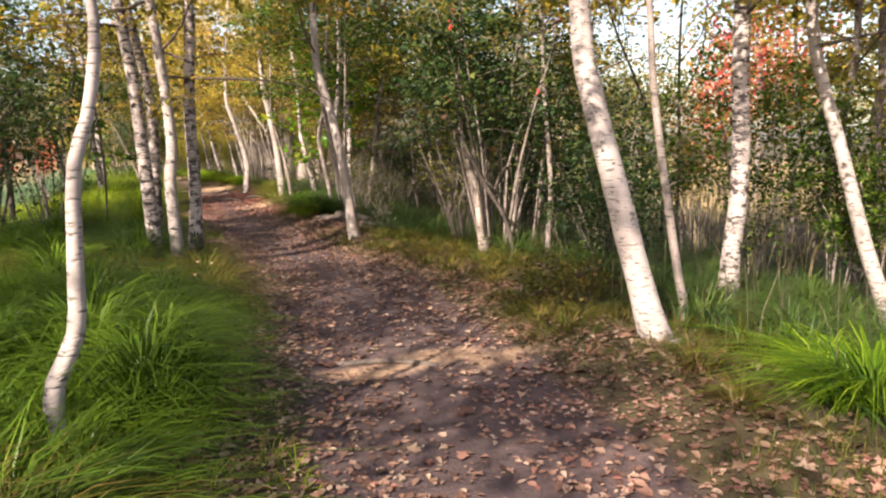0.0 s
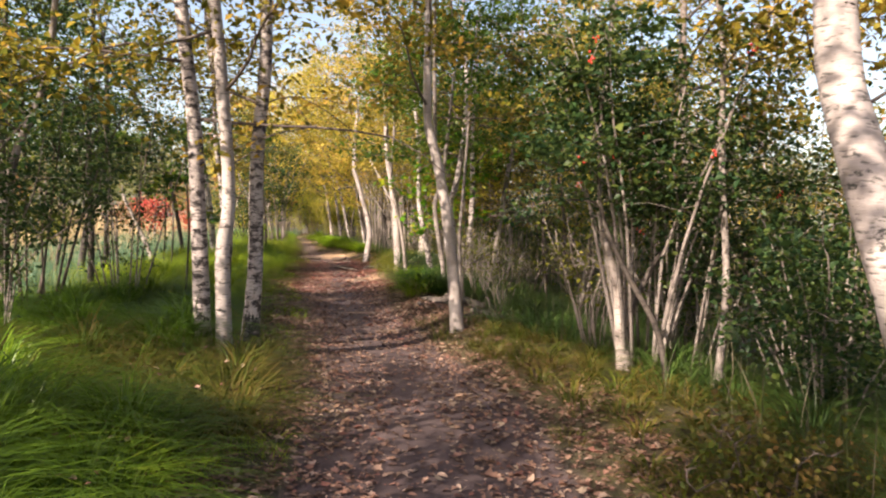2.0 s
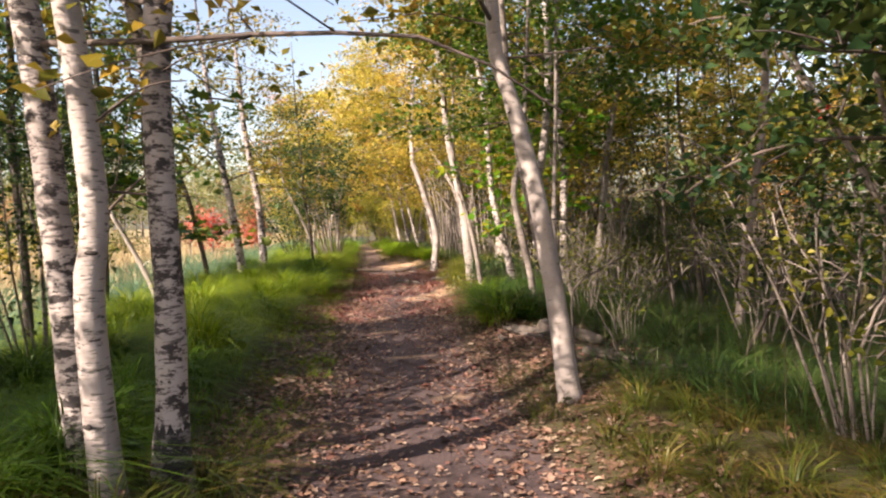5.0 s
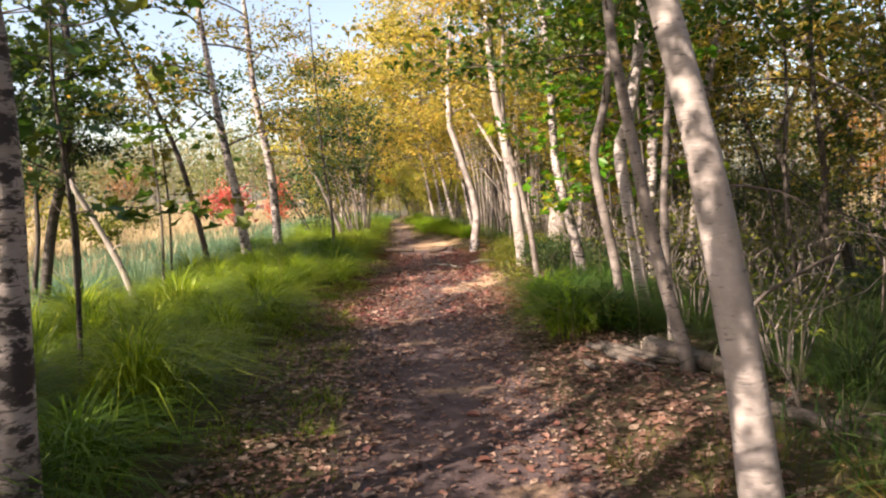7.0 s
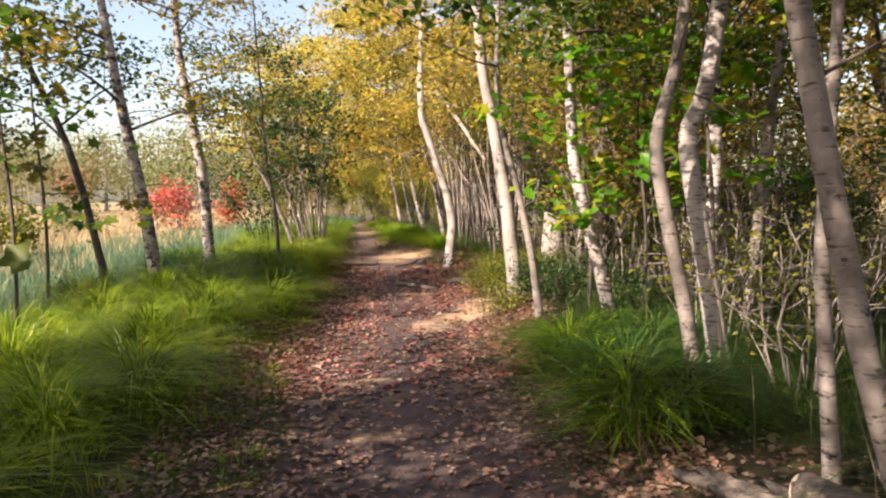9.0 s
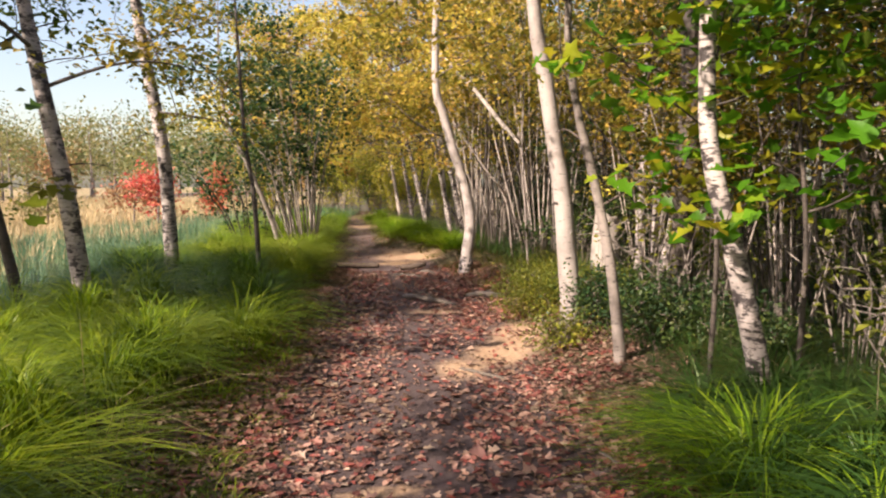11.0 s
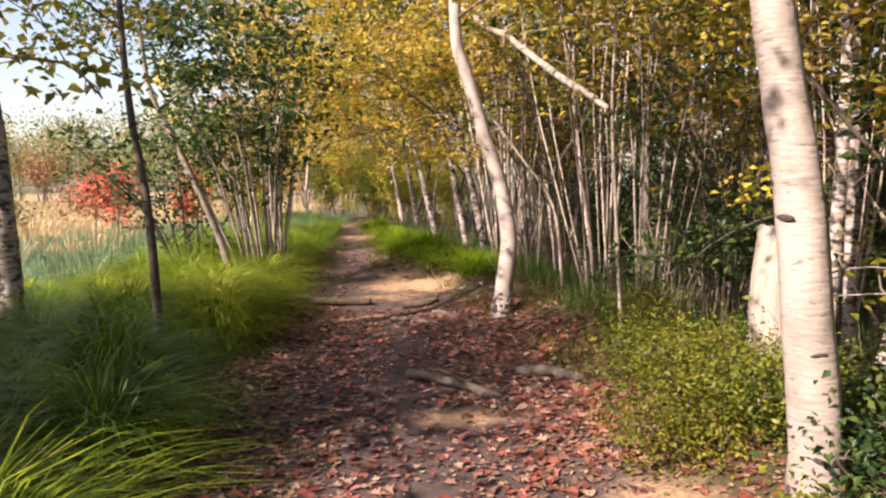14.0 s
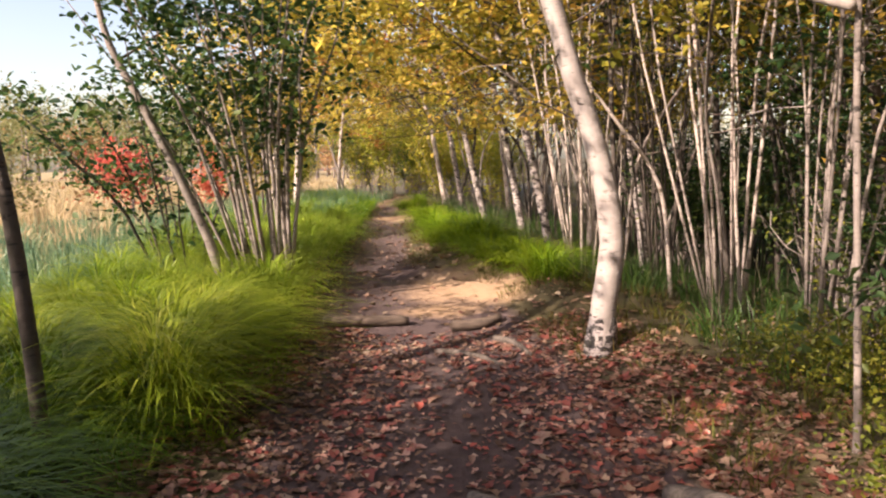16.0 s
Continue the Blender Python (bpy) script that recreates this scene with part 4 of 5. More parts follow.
def far_tree(name, at, height, width, leaf_mat, label, count=900, leaf=0.34, group=""):
    root = new(name)
    line = spline([(0, 0, -0.3), (0.1, 0.05, height * 0.4), (0, 0.1, height * 0.85)], 8)
    part("trunk", mesh("trunk", *tube(line, np.linspace(height * 0.018, 0.03, 8), 6)), GREY_BARK, root)
    lobes = rng.normal(size=(9, 3))
    lobes /= np.linalg.norm(lobes, axis=1)[:, None]
    lobes = lobes * np.array([width * 0.30, width * 0.30, height * 0.24]) + np.array([0, 0, height * 0.60])
    spots = lobes[rng.integers(0, 9, count)] + rng.normal(size=(count, 3)) * np.array([width * 0.14, width * 0.14, height * 0.12])
    spots[:, 2] = np.maximum(spots[:, 2], 0.1)
    part("crown", mesh("crown", *leaves(spots, leaf, 0.1)), leaf_mat, root, smooth=False)
    root.location = foot(*at)
    return tagged(root, label, "tree", group)


FAR = "trees beyond the marsh"
far = [far_tree("far_tree", (-48, 92), 9, 8, HAZED_GREEN, "green tree on the far side of the marsh", group=FAR),
       far_tree("far_tree", (-40, 96), 10, 8, HAZED_GREEN, "green tree beyond the marsh, paled by painted haze", group=FAR),
       far_tree("far_tree", (-31, 90), 8, 7, HAZED_GREEN, "yellow-green tree beyond the marsh, muted by painted haze", group=FAR),
       far_tree("far_tree", (-22, 94), 7, 7, HAZED_RUSSET, "russet tree beyond the marsh, muted by painted haze", group=FAR)]
scatter(far + far[:3], 46, (-110, -8), (82, 118), 4.2, (0.7, 1.25))
scatter(far[:2], 40, (-125, -20), (120, 150), 5.0, (1.2, 1.7))
scatter(far, 26, (-95, -60), (0, 80), 4.5, (0.8, 1.2))
scatter(far[:3], 20, (-60, 60), (-70, -40), 5.0, (1.0, 1.4))
scatter(far[:3], 30, (26, 60), (-20, 90), 4.5, (0.9, 1.4))
for at, h, w, mat, lab in (((-10.2, 40), 2.8, 2.0, RED, "bright red autumn bush across the marsh"), ((-12.4, 43), 2.4, 2.6, HAZED_RUSSET, "muted orange autumn bush across the marsh"),
                           ((-9.2, 44), 2.4, 1.6, RED, "red autumn bush behind the marsh grass"), ((-15.5, 42), 2.2, 3.2, HAZED_GREEN, "pale green bush across the marsh"),
                           ((-18, 40), 2.6, 4, OLIVE, "olive bush at the marsh edge"), ((-13.5, 27.5), 1.9, 3.0, OLIVE, "low olive bush in the marsh"), ((-12.0, 31), 1.7, 2.4, HEATH, "low brownish bush in the marsh")):
    far_tree("marsh_bush", at, h, w, mat, lab, 900, 0.15)

far_tree("autumn_tree", (15, 16.5), 6.0, 4.5, RED, "pinkish red autumn tree behind the woods", 1400, 0.16)
far_tree("autumn_tree", (18, 20.5), 6.5, 5.0, RUST, "orange autumn tree behind the woods", 1400, 0.16)
far_tree("autumn_tree", (15, 33), 5.0, 5.0, RUST, "russet autumn tree behind the woods", 1400, 0.16)

# ---- logs, steps and roots ----


def log(name, pts, r, mat, label, category="log", stubs=0, sawn=False):
    """A fallen stem with broken ends and stubs of its limbs."""
    base = np.array(pts[0], float)
    rel = [np.array(p, float) - base for p in pts]
    n = 18
    line = spline(rel, n)
    root = new(name)
    rad = np.interp(np.linspace(0, 1, n), [0, 0.06, 0.9, 1], [r * 0.85, r, r * 0.82, r * 0.6])
    part("stem", mesh("stem", *tube(line, rad, 10, 0.06)), mat, root)
    if sawn:
        d = line[0] - line[1]
        d /= np.linalg.norm(d)
        part("cut_face", mesh("cut_face", *tube([line[0] - d * 0.01, line[0] + d * 0.004, line[0] + d * 0.006], [r * 0.83, r * 0.82, r * 0.7], 14)), CUT_WOOD, root, "pale sawn end")
    for i in range(stubs):
        q = line[rng.integers(3, 15)]
        lp = spline(limb_path(q, rng.uniform(0, 6.28), rng.uniform(0.2, 1.0), rng.uniform(0.15, 0.5)), 6)
        part("stub", mesh("stub", *tube(lp, np.linspace(r * 0.3, r * 0.1, 6), 6)), mat, root)
    root.location = base
    return tagged(root, label, category)


def lying(x, y, up):
    return (x, y, float(land(x, y)) + up)


def slab(a, b, width, thick, label):
    """A split, rotten piece of wood with ragged ends, lying from a to b."""
    a, b = np.array(a, float), np.array(b, float)
    n, along = 12, b - a
    side = np.cross(along, (0, 0, 1))
    side /= np.linalg.norm(side)
    rows = []
    for j, across in enumerate((-1, -0.35, 0.3, 1)):
        t0, t1 = rng.uniform(-0.10, 0.08), rng.uniform(0.88, 1.12)
        t = np.linspace(t0, t1, n)
        up = thick * (1.0 - 0.55 * across * across) + 0.22 * thick * rng.normal(size=n)
        up += 0.5 * thick * np.sin(t * 5 + j)
        rows.append(along * t[:, None] + side * (across * width / 2 * (1 + 0.12 * rng.normal(size=n)))[:, None] + np.stack([0 * t, 0 * t, up], 1))
    low = [r - np.array([0, 0, thick * 1.3]) for r in rows]
    v = np.vstack(rows + low[::-1])
    k = np.arange(n - 1)
    q = np.vstack([np.stack([r * n + k, r * n + k + 1, (r + 1) % 8 * n + k + 1, (r + 1) % 8 * n + k], 1) for r in range(8)])
    ends = np.array([(i * n + e, (i + 1) * n + e, (6 - i) * n + e, (7 - i) * n + e) for i in range(3) for e in (0, n - 1)])
    root = new("rotten_wood")
    part("slab", mesh("slab", v, np.vstack([q, ends])), OLD_LOG, root, smooth=False)
    root.location = a
    return tagged(root, label, "dead wood")


log("fallen_log", [lying(2.28, 14.0, 0.09), lying(2.48, 13.68, 0.09), lying(2.8, 13.22, 0.05)], 0.078, OLD_LOG, "sawn weathered log lying among leaves beside the path", stubs=2, sawn=True)
for x0, y0, x1, y1, wd in ((1.88, 14.36, 2.2, 14.02, 0.09), (2.0, 14.3, 2.34, 13.84, 0.07), (1.98, 14.12, 2.3, 13.66, 0.06), (2.12, 14.0, 2.52, 13.55, 0.08), (1.78, 13.95, 1.84, 13.72, 0.05), (2.2, 14.15, 2.62, 13.62, 0.05), (1.95, 13.98, 2.2, 13.5, 0.045)):
    slab(lying(x0, y0, 0.05), lying(x1, y1, 0.03), wd * 0.7, 0.02, "split piece of rotten grey wood lying in the leaves")
log("fallen_log", [lying(2.5, 12.68, 0.04), lying(2.75, 12.45, 0.05), lying(3.02, 12.2, 0.03)], 0.052, OLD_LOG, "weathered grey log at the foot of a birch", stubs=3)
log("fallen_log", [lying(3.0, 12.2, 0.03), lying(3.9, 12.5, 0.05), lying(4.9, 12.4, 0.08)], 0.045, OLD_LOG, "thin fallen stem in the undergrowth", stubs=4)
log("dead_branch", [lying(2.22, 11.6, 0.02), (2.22, 11.75, 0.5), (2.28, 11.9, 0.76), (2.5, 11.95, 0.9), (2.75, 11.98, 1.02)], 0.011, OLD_LOG, "bare forked dead branch sticking up", "branch", stubs=1)
log("fallen_birch", [(0.55, 29.0, 4.28), (0.70, 28.0, 3.92), (0.93, 27.0, 3.46), (1.06, 26.0, 3.16), (1.27, 25.0, 2.70), (1.42, 24.0, 2.31), (1.5, 23.5, 2.13), (1.57, 23.05, 1.95)], 0.037, SNAG, "pale dead birch stem caught in the thicket", stubs=3)
tree("grey_tree", [foot(1.72, 23.12), (1.68, 23.12, 0.8), (1.62, 23.1, 1.9), (1.64, 23.1, 2.6)], 0.017, 4.5, GREY_BARK, OLIVE, "thin grey stem holding up a fallen birch", 2.6, 6, 1.3, 120, sides=8)
log("dead_tree", [lying(-3.4, 17.2, -0.05), (-3.6, 17.18, 0.55), (-3.85, 17.12, 1.15), (-4.1, 17.0, 1.75)], 0.045, SNAG, "pale dead stem leaning in the marsh grass", "dead tree", stubs=2)
log("step_log", [lying(-1.42, 26.22, 0.04), lying(-1.0, 26.3, 0.05), lying(-0.64, 26.36, 0.04)], 0.058, STEP_LOG, "dark log laid across the path as a step", stubs=0)
log("step_log", [lying(-0.24, 26.22, 0.04), lying(0.0, 26.2, 0.05), lying(0.22, 26.28, 0.04)], 0.055, STEP_LOG, "short dark log laid across the path as a step")
log("root", [lying(0.15, 25.9, 0.0), lying(0.3, 25.6, 0.025), lying(0.42, 25.2, 0.0)], 0.03, OLD_LOG, "bare tree root crossing the path", "root")
log("root", [lying(-0.35, 25.55, 0.0), lying(-0.05, 25.35, 0.02), lying(0.25, 25.0, -0.01)], 0.026, OLD_LOG, "bare worn tree root in the leaves", "root")
log("root", [lying(-0.04, 23.0, 0.02), lying(0.12, 22.85, 0.06), lying(0.4, 22.62, 0.05), lying(0.68, 22.45, 0.0)], 0.04, OLD_LOG, "bare worn root arching out of the path", "root", stubs=2)
log("root", [lying(0.85, 23.05, 0.01), lying(1.05, 22.82, 0.055), lying(1.32, 22.55, 0.0)], 0.048, OLD_LOG, "grey bare root among red leaves", "root")
log("root", [lying(0.75, 4.95, 0.0), lying(1.1, 4.85, 0.02), lying(1.45, 4.65, 0.0)], 0.025, OLD_LOG, "worn root crossing the sandy path", "root")
log("root", [lying(0.6, 19.2, 0.0), lying(0.75, 19.0, 0.02), lying(0.95, 18.85, 0.01)], 0.016, OLD_LOG, "thin stick lying along the sandy verge", "branch")
log("root", [lying(1.25, 17.3, 0.01), lying(1.32, 17.1, 0.015), lying(1.35, 16.95, 0.01)], 0.012, OLD_LOG, "thin stick lying in the leaves", "branch")


def snag(at, r, h, label):
    """A broken birch stump with a splintered top."""
    n, sides = 14, 16
    line = spline([(0, 0, -0.1), (0.0, 0.0, h * 0.5), (0.04, 0.02, h)], n)
    v, f = tube(line, np.linspace(r * 1.08, r * 0.98, n) * (1 + 0.3 * np.exp(-np.linspace(0, 1, n) * 9)), sides, 0.03)
    rim = slice((n - 1) * sides, n * sides)
    v[rim, 2] += np.cos(np.arange(sides) * 2 * np.pi / sides) * 0.05 + rng.uniform(-0.04, 0.025, sides)
    v[-1, 2] -= 0.04
    root = new("birch_snag")
    part("stump", mesh("stump", v, f), SNAG, root)
    root.location = foot(*at)
    return tagged(root, label, "stump")


snag((2.58, 22.3), 0.165, 1.02, "thick broken white birch stump behind low shrubs")
for dx, dy, lx, ly in ((0.25, 0.1, 0.16, 0.1), (0.42, -0.2, 0.3, -0.1), (0.6, 0.35, 0.1, 0.2)):
    x, y = 2.72 + dx, 22.3 + dy
    tree("birch_tree", [foot(x, y), (x + lx * 0.6, y + ly * 0.6, 0.7), (x + lx, y + ly, 1.9)], 0.05, 5.0, SCARRED_BARK, OLIVE, "slim pale birch stem rising beside the broken stump", 2.4, 7, 1.7, 180, scars=9)
shrub("low_shrub", (1.8, 21.45), 16, 0.6, 0.30, HEATH, "low yellow-green shrub at the path's edge", 0.005, 420, 0.025, 0.08)
shrub("low_shrub", (1.75, 22.15), 15, 0.55, 0.28, HEATH, "low yellow-green shrub beside the path", 0.005, 420, 0.025, 0.08)
shrub("low_shrub", (2.0, 20.85), 14, 0.5, 0.30, HEATH, "low yellow-green shrub at a birch's foot", 0.005, 420, 0.025, 0.08)
shrub("low_shrub", (1.5, 20.95), 10, 0.4, 0.24, HEATH, "small olive shrub on the leafy verge", 0.005, 360, 0.027, 0.08)
shrub("low_shrub", (2.1, 24.2), 12, 0.6, 0.3, HEATH, "low olive shrub in front of the thicket", 0.005, 360, 0.027, 0.08)
shrub("low_shrub", (1.55, 19.75), 8, 0.35, 0.26, HEATH, "small leafy shrub at the foot of a white birch", 0.006, 150, 0.035, 0.12)
for x, y, k in ((2.05, 19.95, 0.42), (2.35, 19.4, 0.36), (2.6, 19.95, 0.45), (2.95, 19.3, 0.4), (2.3, 20.5, 0.4), (2.9, 18.7, 0.36)):
    shrub("low_shrub", (x, y), 10, 0.42, k, DARKLEAF, "low dark green plant in the shade of the thicket", 0.005, 170, 0.038, 0.08)
shrub("low_shrub", (2.9, 5.6), 9, 0.5, 0.35, MEADOW, "low olive shrub at the leafy verge", 0.006, 110, 0.045, 0.15)

# ---- grass and leaves ----


def tufts(centres, per, height, bend, width, spread):
    """Blades in tussocks round the centres."""
    c = np.repeat(np.asarray(centres, float), per, axis=0)
    n = len(c)
    az = rng.uniform(0, 2 * np.pi, n)
    rr = spread * np.sqrt(rng.uniform(0, 1, n))
    p = c + np.stack([np.cos(az) * rr, np.sin(az) * rr], 1)
    h = np.repeat(rng.uniform(0.6, 1.2, len(centres)), per) * height * rng.uniform(0.55, 1.1, n)
    return blades(on_land(p[:, 0], p[:, 1], -0.02), h, np.abs(rng.normal(bend, 0.28, n)), width * rng.uniform(0.6, 1.3, n), az + rng.normal(size=n) * 0.6)


def strip(n, y0, y1, d0, d1, side, power=1.0):
    """Spots beside the path: d is the distance out from its edge."""
    y = rng.uniform(y0, y1, n)
    d = d0 + (d1 - d0) * rng.uniform(0, 1, n) ** power
    return np.stack([left_edge(y) - d if side < 0 else right_edge(y) + d, y], 1)


def grass(name, arrays, mat, label, category="grass"):
    return tagged(part(name, mesh(name, *arrays), mat, smooth=False), label, category, kind="stuff")


def spaced(spots, gap):
    """The spots that keep a distance from those before them."""
    kept = []
    for q in spots:
        if all((q[0] - k[0]) ** 2 + (q[1] - k[1]) ** 2 > gap * gap for k in kept[-400:]):
            kept.append(q)
    return np.array(kept)


def tussocks(centres, per, height, lift, radius=0.10):
    """Fountains of drooping blades, each from a raised foot."""
    n = len(centres)
    c = np.repeat(np.asarray(centres, float), per, axis=0)
    az = rng.uniform(0, 2 * np.pi, n * per)
    rr = radius * np.sqrt(rng.uniform(0, 1, n * per))
    size = np.repeat(rng.uniform(0.6, 1.25, n), per)
    p = on_land(c[:, 0] + np.cos(az) * rr, c[:, 1] + np.sin(az) * rr)
    p[:, 2] += np.repeat(rng.uniform(0.2 * lift, lift, n), per) * (1 - 0.8 * (rr / radius) ** 2) - 0.03
    lean = np.repeat(rng.normal(size=(n, 2)) * 0.25, per, axis=0)
    hd = np.arctan2(np.sin(az) + lean[:, 1], np.cos(az) + lean[:, 0]) + rng.normal(size=n * per) * 0.25
    return blades(p, size * height * rng.uniform(0.5, 1.1, n * per), np.abs(rng.normal(1.35, 0.35, n * per)), rng.uniform(0.006, 0.013, n * per), hd)


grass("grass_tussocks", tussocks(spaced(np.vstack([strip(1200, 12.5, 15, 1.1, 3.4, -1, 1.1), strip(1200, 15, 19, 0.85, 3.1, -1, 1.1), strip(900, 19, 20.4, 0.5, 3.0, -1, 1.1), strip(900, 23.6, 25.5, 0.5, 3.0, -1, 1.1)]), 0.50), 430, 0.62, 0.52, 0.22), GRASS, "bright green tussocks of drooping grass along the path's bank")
grass("grass_tussocks", tussocks(spaced(strip(1500, 8.8, 12.5, 1.1, 3.6, -1, 1.2), 0.48), 420, 0.58, 0.46, 0.22), LUSH_AND_SHADED, "lush dark green tussocks of tall grass beside the path")
grass("grass_tussocks", tussocks(spaced(strip(900, 25.5, 34, 0.35, 2.6, -1, 1.1), 0.5), 400, 0.6, 0.5, 0.22), SUNLIT_GRASS, "tussocks of drooping grass beyond the log step, painted sunlit yellow-green")
# the bank's shaded stretch, its shade given by the darker grass colour
grass("grass_tussocks", tussocks(spaced(strip(900, 20.4, 23.6, 0.5, 3.0, -1, 1.1), 0.48), 430, 0.62, 0.50, 0.22), LUSH_AND_SHADED, "tussocks of drooping grass at the path's bank, shade painted in deep green")
grass("tall_grass", tufts(strip(420, 9, 31, 1.0, 3.4, -1), 60, 0.42, 0.8, 0.007, 0.3), GRASS, "tall green grass between the tussocks")
grass("tall_grass", tufts(strip(560, 30, 48, 0.22, 3.4, -1, 1.2), 70, 0.56, 0.95, 0.009, 0.17), GRASS, "bright green tall grass along the far bank")
grass("bank_grass_fringe", tufts(strip(420, -2, 40, 0.05, 0.8, -1), 24, 0.18, 0.9, 0.006, 0.12), GRASS, "short grass fringing the dirt path")
grass("grass_tussocks", tussocks(spaced(np.vstack([strip(900, -4, 2.6, 0.6, 4.6, -1), strip(900, 6.6, 9.2, 0.5, 4.6, -1), strip(500, 2.6, 6.6, 2.7, 4.6, -1)]), 0.46), 260, 0.60, 0.30, 0.22), MEADOW, "olive and brown tussocks of grass beside the first trees")
grass("grass_tussocks", tussocks(spaced(strip(500, 6.4, 9.8, 0.35, 2.2, -1), 0.40), 110, 0.50, 0.06), MEADOW, "brownish low grass at the feet of the birches")
w = strip(300, 3.5, 11, 0.3, 3.2, -1)
tagged(part("caught_leaves", mesh("caught_leaves", *leaves(on_land(w[:, 0], w[:, 1], 0.30), 0.045, 0.8, OVAL)), LITTER, smooth=False), "pale dead leaves caught in the grass", "fallen leaves", kind="stuff")
grass("marsh_sedge", tufts(np.stack([rng.uniform(-12, -3.3, 1600), rng.uniform(4, 46, 1600)], 1), 34, 0.62, 0.4, 0.014, 0.35), SEDGE, "blue-green sedge of the marsh")
grass("marsh_straw", tufts(np.stack([rng.uniform(-44, -8, 1500), rng.uniform(14, 82, 1500)], 1), 26, 0.78, 0.35, 0.035, 0.9), STRAW, "pale straw-coloured grass of the open marsh")
grass("marsh_reeds", tufts(np.stack([rng.uniform(7, 36, 1000), rng.uniform(-6, 70, 1000)], 1), 26, 0.95, 0.3, 0.03, 0.8), STRAW, "pale reeds of the open marsh behind the woods")


def off_bare(q):
    """The spots that lie off the bare leafy earth under the trees."""
    bare = ((q[:, 1] > 12.3) & (q[:, 1] < 14.6) & (q[:, 0] < 3.4)) | ((q[:, 1] > 17.5) & (q[:, 1] < 20.4) & (q[:, 0] < 2.3))
    return q[~(bare | ((q[:, 1] > 4.6) & (q[:, 1] < 9) & (rng.uniform(0, 1, len(q)) < 0.6)))]


grass("verge_grass", tufts(off_bare(strip(420, 1, 42, 0.05, 1.3, 1)), 38, 0.22, 0.8, 0.006, 0.16), MEADOW, "patchy grass along the wooded verge")
grass("woodland_grass", tufts(off_bare(strip(1000, 0, 40, 0.9, 7.0, 1)), 40, 0.5, 0.7, 0.009, 0.28), SHADE_GRASS, "long grass under the trees, darkened by shade painted into its colour")
w = strip(5000, 0, 44, 0.9, 7.5, 1)
grass("undergrowth", blades(on_land(w[:, 0], w[:, 1], -0.02), rng.uniform(0.2, 0.95, 5000), np.abs(rng.normal(0.2, 0.25, 5000)), rng.uniform(0.003, 0.008, 5000)), BRUSH, "dry grey stems and twigs of the woodland undergrowth", "undergrowth")
# verge mounds whose shade comes from a darker grass colour
shade_tussocks = [(2.05, 15.7), (1.9, 15.3), (2.2, 15.1), (2.1, 16.1), (2.0, 16.6), (2.4, 16.4), (2.15, 17.0), (2.55, 17.0), (2.8, 16.7), (2.45, 15.9), (2.4, 15.4), (2.0, 17.4), (2.4, 17.5), (2.85, 17.3), (3.2, 16.9), (3.3, 17.5), (2.75, 16.2), (3.1, 16.3)]
right_tussocks = [(1.85, 15.0), (1.8, 15.6), (1.75, 16.3), (1.8, 17.0),
                  (0.2, 28.9), (0.0, 29.4), (0.35, 29.6), (0.45, 28.6), (0.1, 30.1), (-0.2, 30.3), (0.6, 29.2), (0.7, 28.2), (0.75, 27.4), (-0.4, 31.2), (-0.5, 32.2), (-0.2, 33.0), (-0.9, 34.5), (-1.2, 36.0), (-1.5, 38.0), (-2.0, 40.0), (0.55, 30.4), (0.3, 31.4), (-0.5, 30.7), (-0.65, 31.5), (-0.7, 32.3), (-0.3, 30.9), (-0.35, 31.8), (-0.9, 33.4), (-1.1, 35.0),
                  (3.2, 2.6)]
grass("sedge_tussocks", tussocks(np.array(shade_tussocks), 380, 0.50, 0.36, 0.22), SHADE_GRASS, "dark green mounds on the wooded verge, shade painted into their colour")
grass("grass_tussocks", tussocks(np.array(right_tussocks), 360, 0.50, 0.36, 0.2), GRASS, "bright green grass tussocks on the wooded verge")
grass("grass_tussocks", tussocks(np.array([(3.45, 3.15), (3.8, 3.1), (3.2, 2.8), (3.5, 2.7), (3.9, 3.5)]), 190, 0.46, 0.12, 0.14), GRASS, "yellow-green arching grass at the foot of the leaning birch")
grass("grass_tussocks", tussocks(np.array([(4.2, 3.8), (4.1, 4.5), (3.4, 3.8), (3.75, 4.0), (3.6, 4.4), (2.75, 3.4), (4.5, 3.3), (2.6, 2.9)]), 110, 0.34, 0.05), MEADOW, "low olive grass behind the leaning birch")
# these mounds look sunlit through their brighter grass colour
grass("grass_tussocks", tussocks(np.array([(-1.75, 23.6), (-2.0, 24.4), (-2.1, 25.3), (-2.5, 24.8), (-2.3, 26.1), (-2.9, 25.6), (-2.6, 23.9), (-3.2, 24.6), (-3.3, 25.4)]), 560, 0.62, 0.62, 0.32), SUNLIT_GRASS, "high mounds of drooping grass at the path's bank, painted sunlit")
grass("grass_tussocks", tussocks(spaced(strip(300, 2.4, 6.8, 0.65, 2.8, -1), 0.46), 480, 0.56, 0.55, 0.28), LUSH_AND_SHADED, "dark green grass mounds beside the first trees")
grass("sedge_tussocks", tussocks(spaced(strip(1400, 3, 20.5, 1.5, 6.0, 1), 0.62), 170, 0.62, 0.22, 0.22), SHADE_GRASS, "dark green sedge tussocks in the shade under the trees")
grass("verge_tussocks", tussocks(spaced(strip(500, 4.6, 11, 0.25, 2.4, 1), 0.3), 70, 0.34, 0.05), MEADOW, "low brown and olive growth along the wooded verge")
grass("verge_tussocks", tussocks(spaced(strip(300, 17.6, 21, 1.3, 3.2, 1), 0.3), 80, 0.42, 0.06), MEADOW, "low brown and olive growth under the thicket")
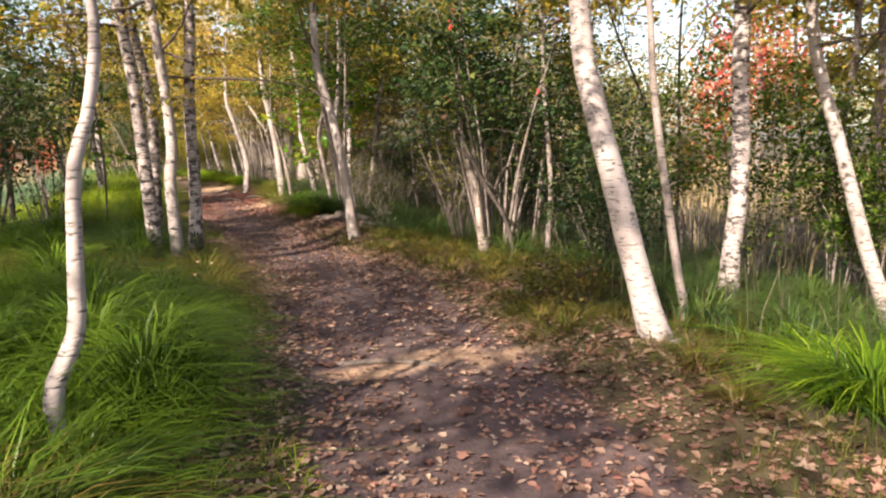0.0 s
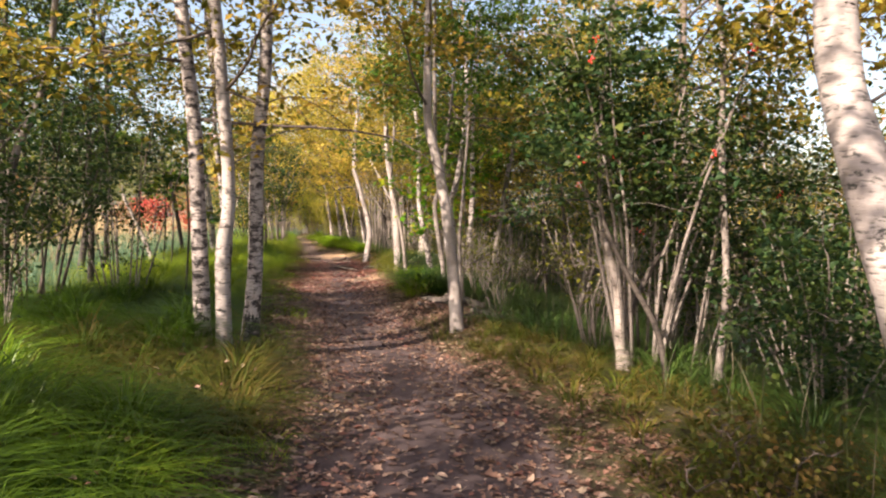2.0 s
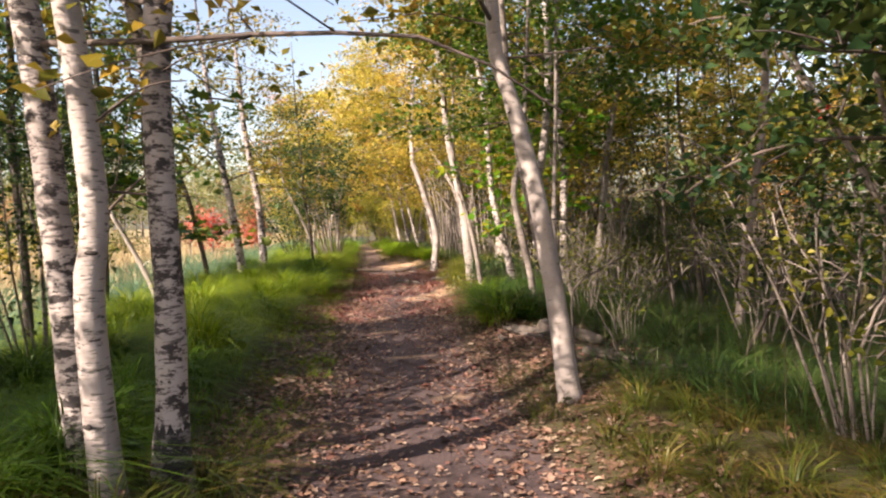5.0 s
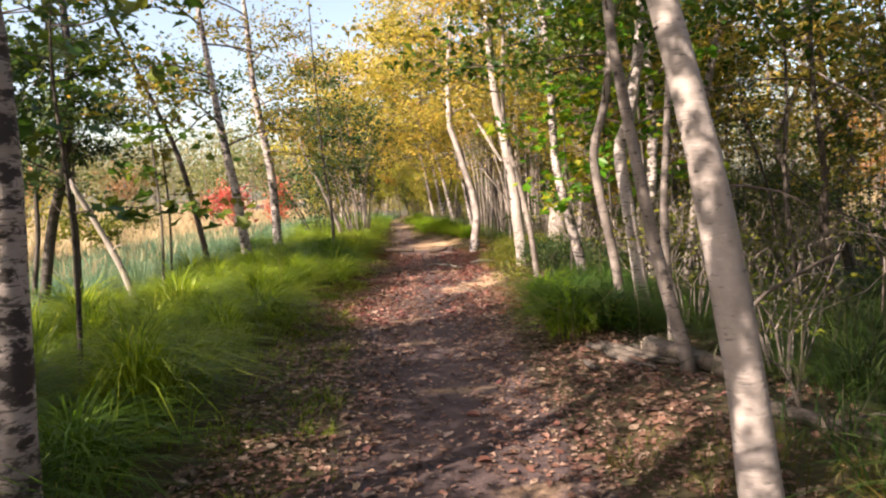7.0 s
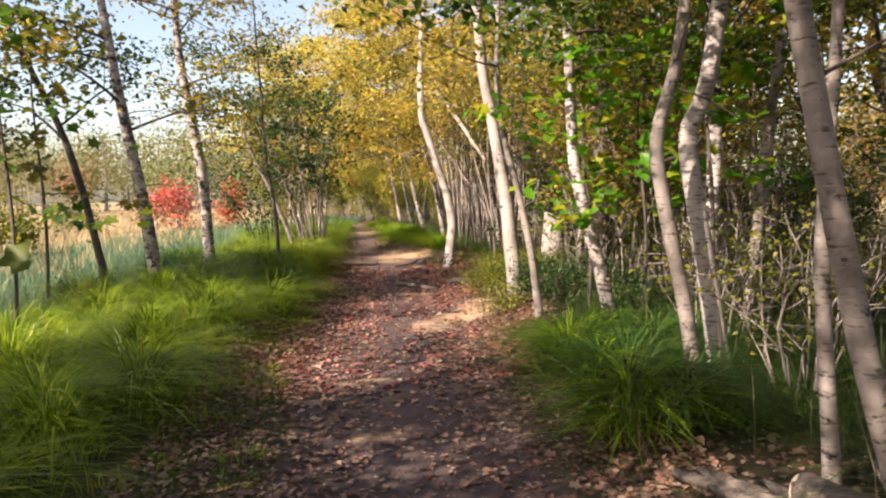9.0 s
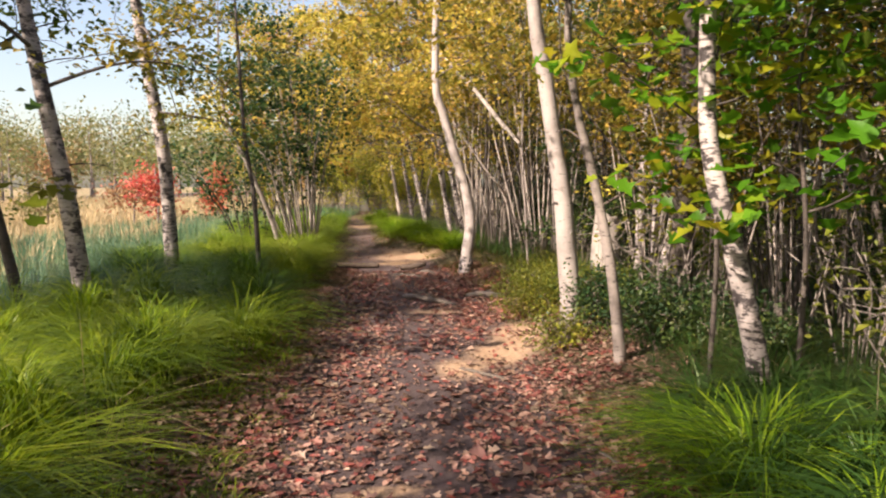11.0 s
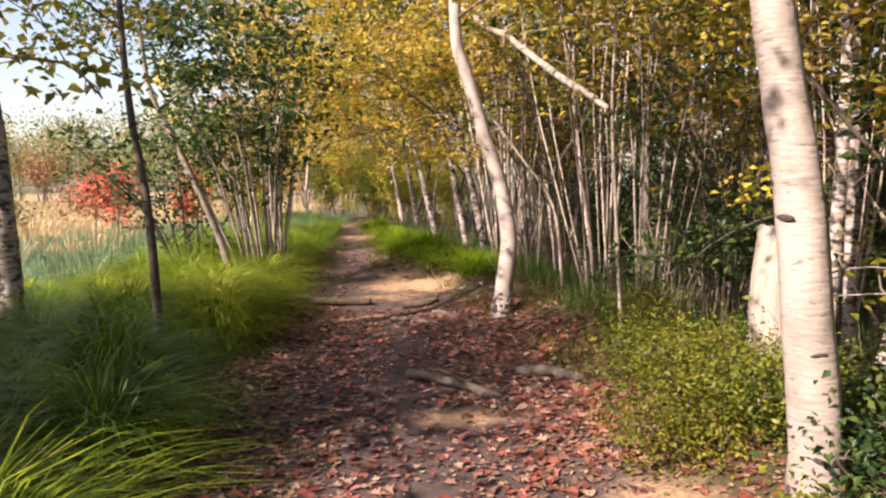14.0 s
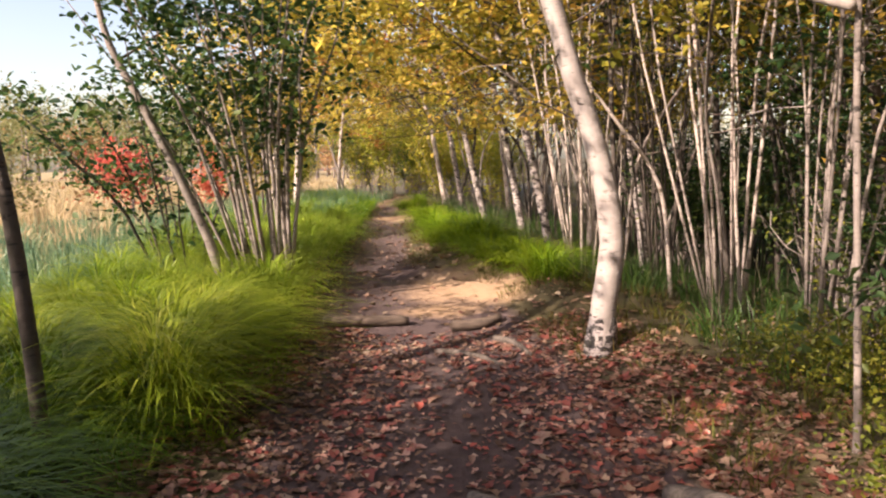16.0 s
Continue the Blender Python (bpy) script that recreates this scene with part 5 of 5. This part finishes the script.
grass("bank_grass_fringe", tufts(strip(420, 8, 20, -0.1, 0.75, -1), 30, 0.085, 1.0, 0.007, 0.2), MEADOW, "short yellowing grass between the leaves at the path's edge")
grass("dry_grass", tufts([(2.5, 17.0), (2.62, 17.2), (2.95, 17.5)], 9, 0.75, 1.1, 0.009, 0.1), STRAW, "few pale arching blades of dead grass")
grass("dry_grass", tufts([(-1.6, 20.9), (-1.75, 21.2), (-1.9, 20.6), (-1.7, 14.2), (-1.2, 11.6), (-1.5, 17.2), (1.75, 15.05), (1.9, 14.8)], 12, 0.72, 1.0, 0.007, 0.14), STRAW, "pale dead blades among the green grass")


def litter(name, n, y0, y1, mat, label, size, edge=0.7, power=0.8, extra=0.0):
    y = rng.uniform(y0, y1, n)
    le, re = left_edge(y) - edge, right_edge(y) + edge + extra
    s = rng.uniform(-1, 1, n)
    s = np.sign(s) * np.abs(s) ** (power * 0.85)
    x = le + (re - le) * (s + 1) / 2
    bare = np.zeros(n, bool)
    for sx, sy, rx, ry in SAND_AND_SUN:
        bare |= (((x - sx) / rx) ** 2 + ((y - sy) / ry) ** 2 < 0.9) & (rng.uniform(0, 1, n) < 0.68)
    x, y = x[~bare], y[~bare]
    h = len(x) // 2
    v, f = leaves(on_land(x[:h], y[:h], 0.014), size, 1.6, LOBED, 0.5)
    v2, f2 = leaves(on_land(x[h:], y[h:], 0.012), size * 1.05, 1.6, OVAL, 0.5)
    v, f = np.vstack([v, v2]), np.vstack([f, f2 + len(v)])
    return tagged(part(name, mesh(name, v, f), mat, smooth=False), label, "fallen leaves", kind="stuff")


litter("leaf_litter", 48000, -1, 26, LITTER, "brown and pinkish fallen leaves strewn over the path", 0.037)
x, y = np.concatenate([rng.uniform(1.5, 3.4, 1600), rng.uniform(1.5, 2.4, 900)]), np.concatenate([rng.uniform(11.8, 14.9, 1600), rng.uniform(17.4, 20.5, 900)])
tagged(part("leaf_litter", mesh("leaf_litter", *leaves(on_land(x, y, 0.015), 0.034, 1.3, LOBED)), LITTER, smooth=False), "brown leaves on the dark earth round the logs", "fallen leaves", kind="stuff")
litter("leaf_litter", 6500, 26, 50, LITTER, "brown fallen leaves on the far path", 0.05)
litter("red_leaf_litter", 9000, 16.5, 26.2, RED_LITTER, "red maple leaves fallen before the log step", 0.046, 0.5)
x, y = rng.uniform(0.7, 2.1, 520), rng.uniform(21.0, 24.6, 520)
tagged(part("maple_litter", mesh("maple_litter", *leaves(on_land(x, y, 0.02), 0.065, 1.3, LOBED)), RED_LITTER, smooth=False), "broad red and pink maple leaves on the verge", "fallen leaves", kind="stuff")
w = strip(6000, 0, 34, 0.3, 4.5, 1)
tagged(part("woods_litter", mesh("woods_litter", *leaves(on_land(w[:, 0], w[:, 1], 0.015), 0.07, 1.2, OVAL)), LITTER, smooth=False), "brown fallen leaves under the trees", "fallen leaves", kind="stuff")


def fallen_leaf(outline, size):
    v = (outline - np.array([0.5, 0, 0])) * np.array([size, size, size * rng.uniform(0.5, 2.6)])
    k = len(outline) - 1
    return mesh("fallen_leaf", v, np.array([(0, i, i % k + 1) for i in range(1, k + 1)]))


# the leaves that lie uppermost along the middle of the path, one by one
TOP_LEAVES = [(fallen_leaf(o, z), mt) for mt in (LITTER, RED_LITTER) for o, z in ((LOBED, 0.075), (OVAL, 0.07), (LOBED, 0.06), (OVAL, 0.055))]
for i in range(300):
    y = rng.uniform(2.6, 26)
    x = left_edge(y) + (right_edge(y) - left_edge(y)) * rng.uniform(0.08, 0.95)
    me, mt = TOP_LEAVES[rng.integers(0, 4) + (4 if y > 19 and rng.uniform() < 0.6 else 0)]
    leaf = part("fallen_leaf", me, mt, ground, smooth=False)
    leaf.matrix_local = pose(*foot(x, y, 0.024), rng.normal() * 14, rng.normal() * 14, rng.uniform(0, 360))
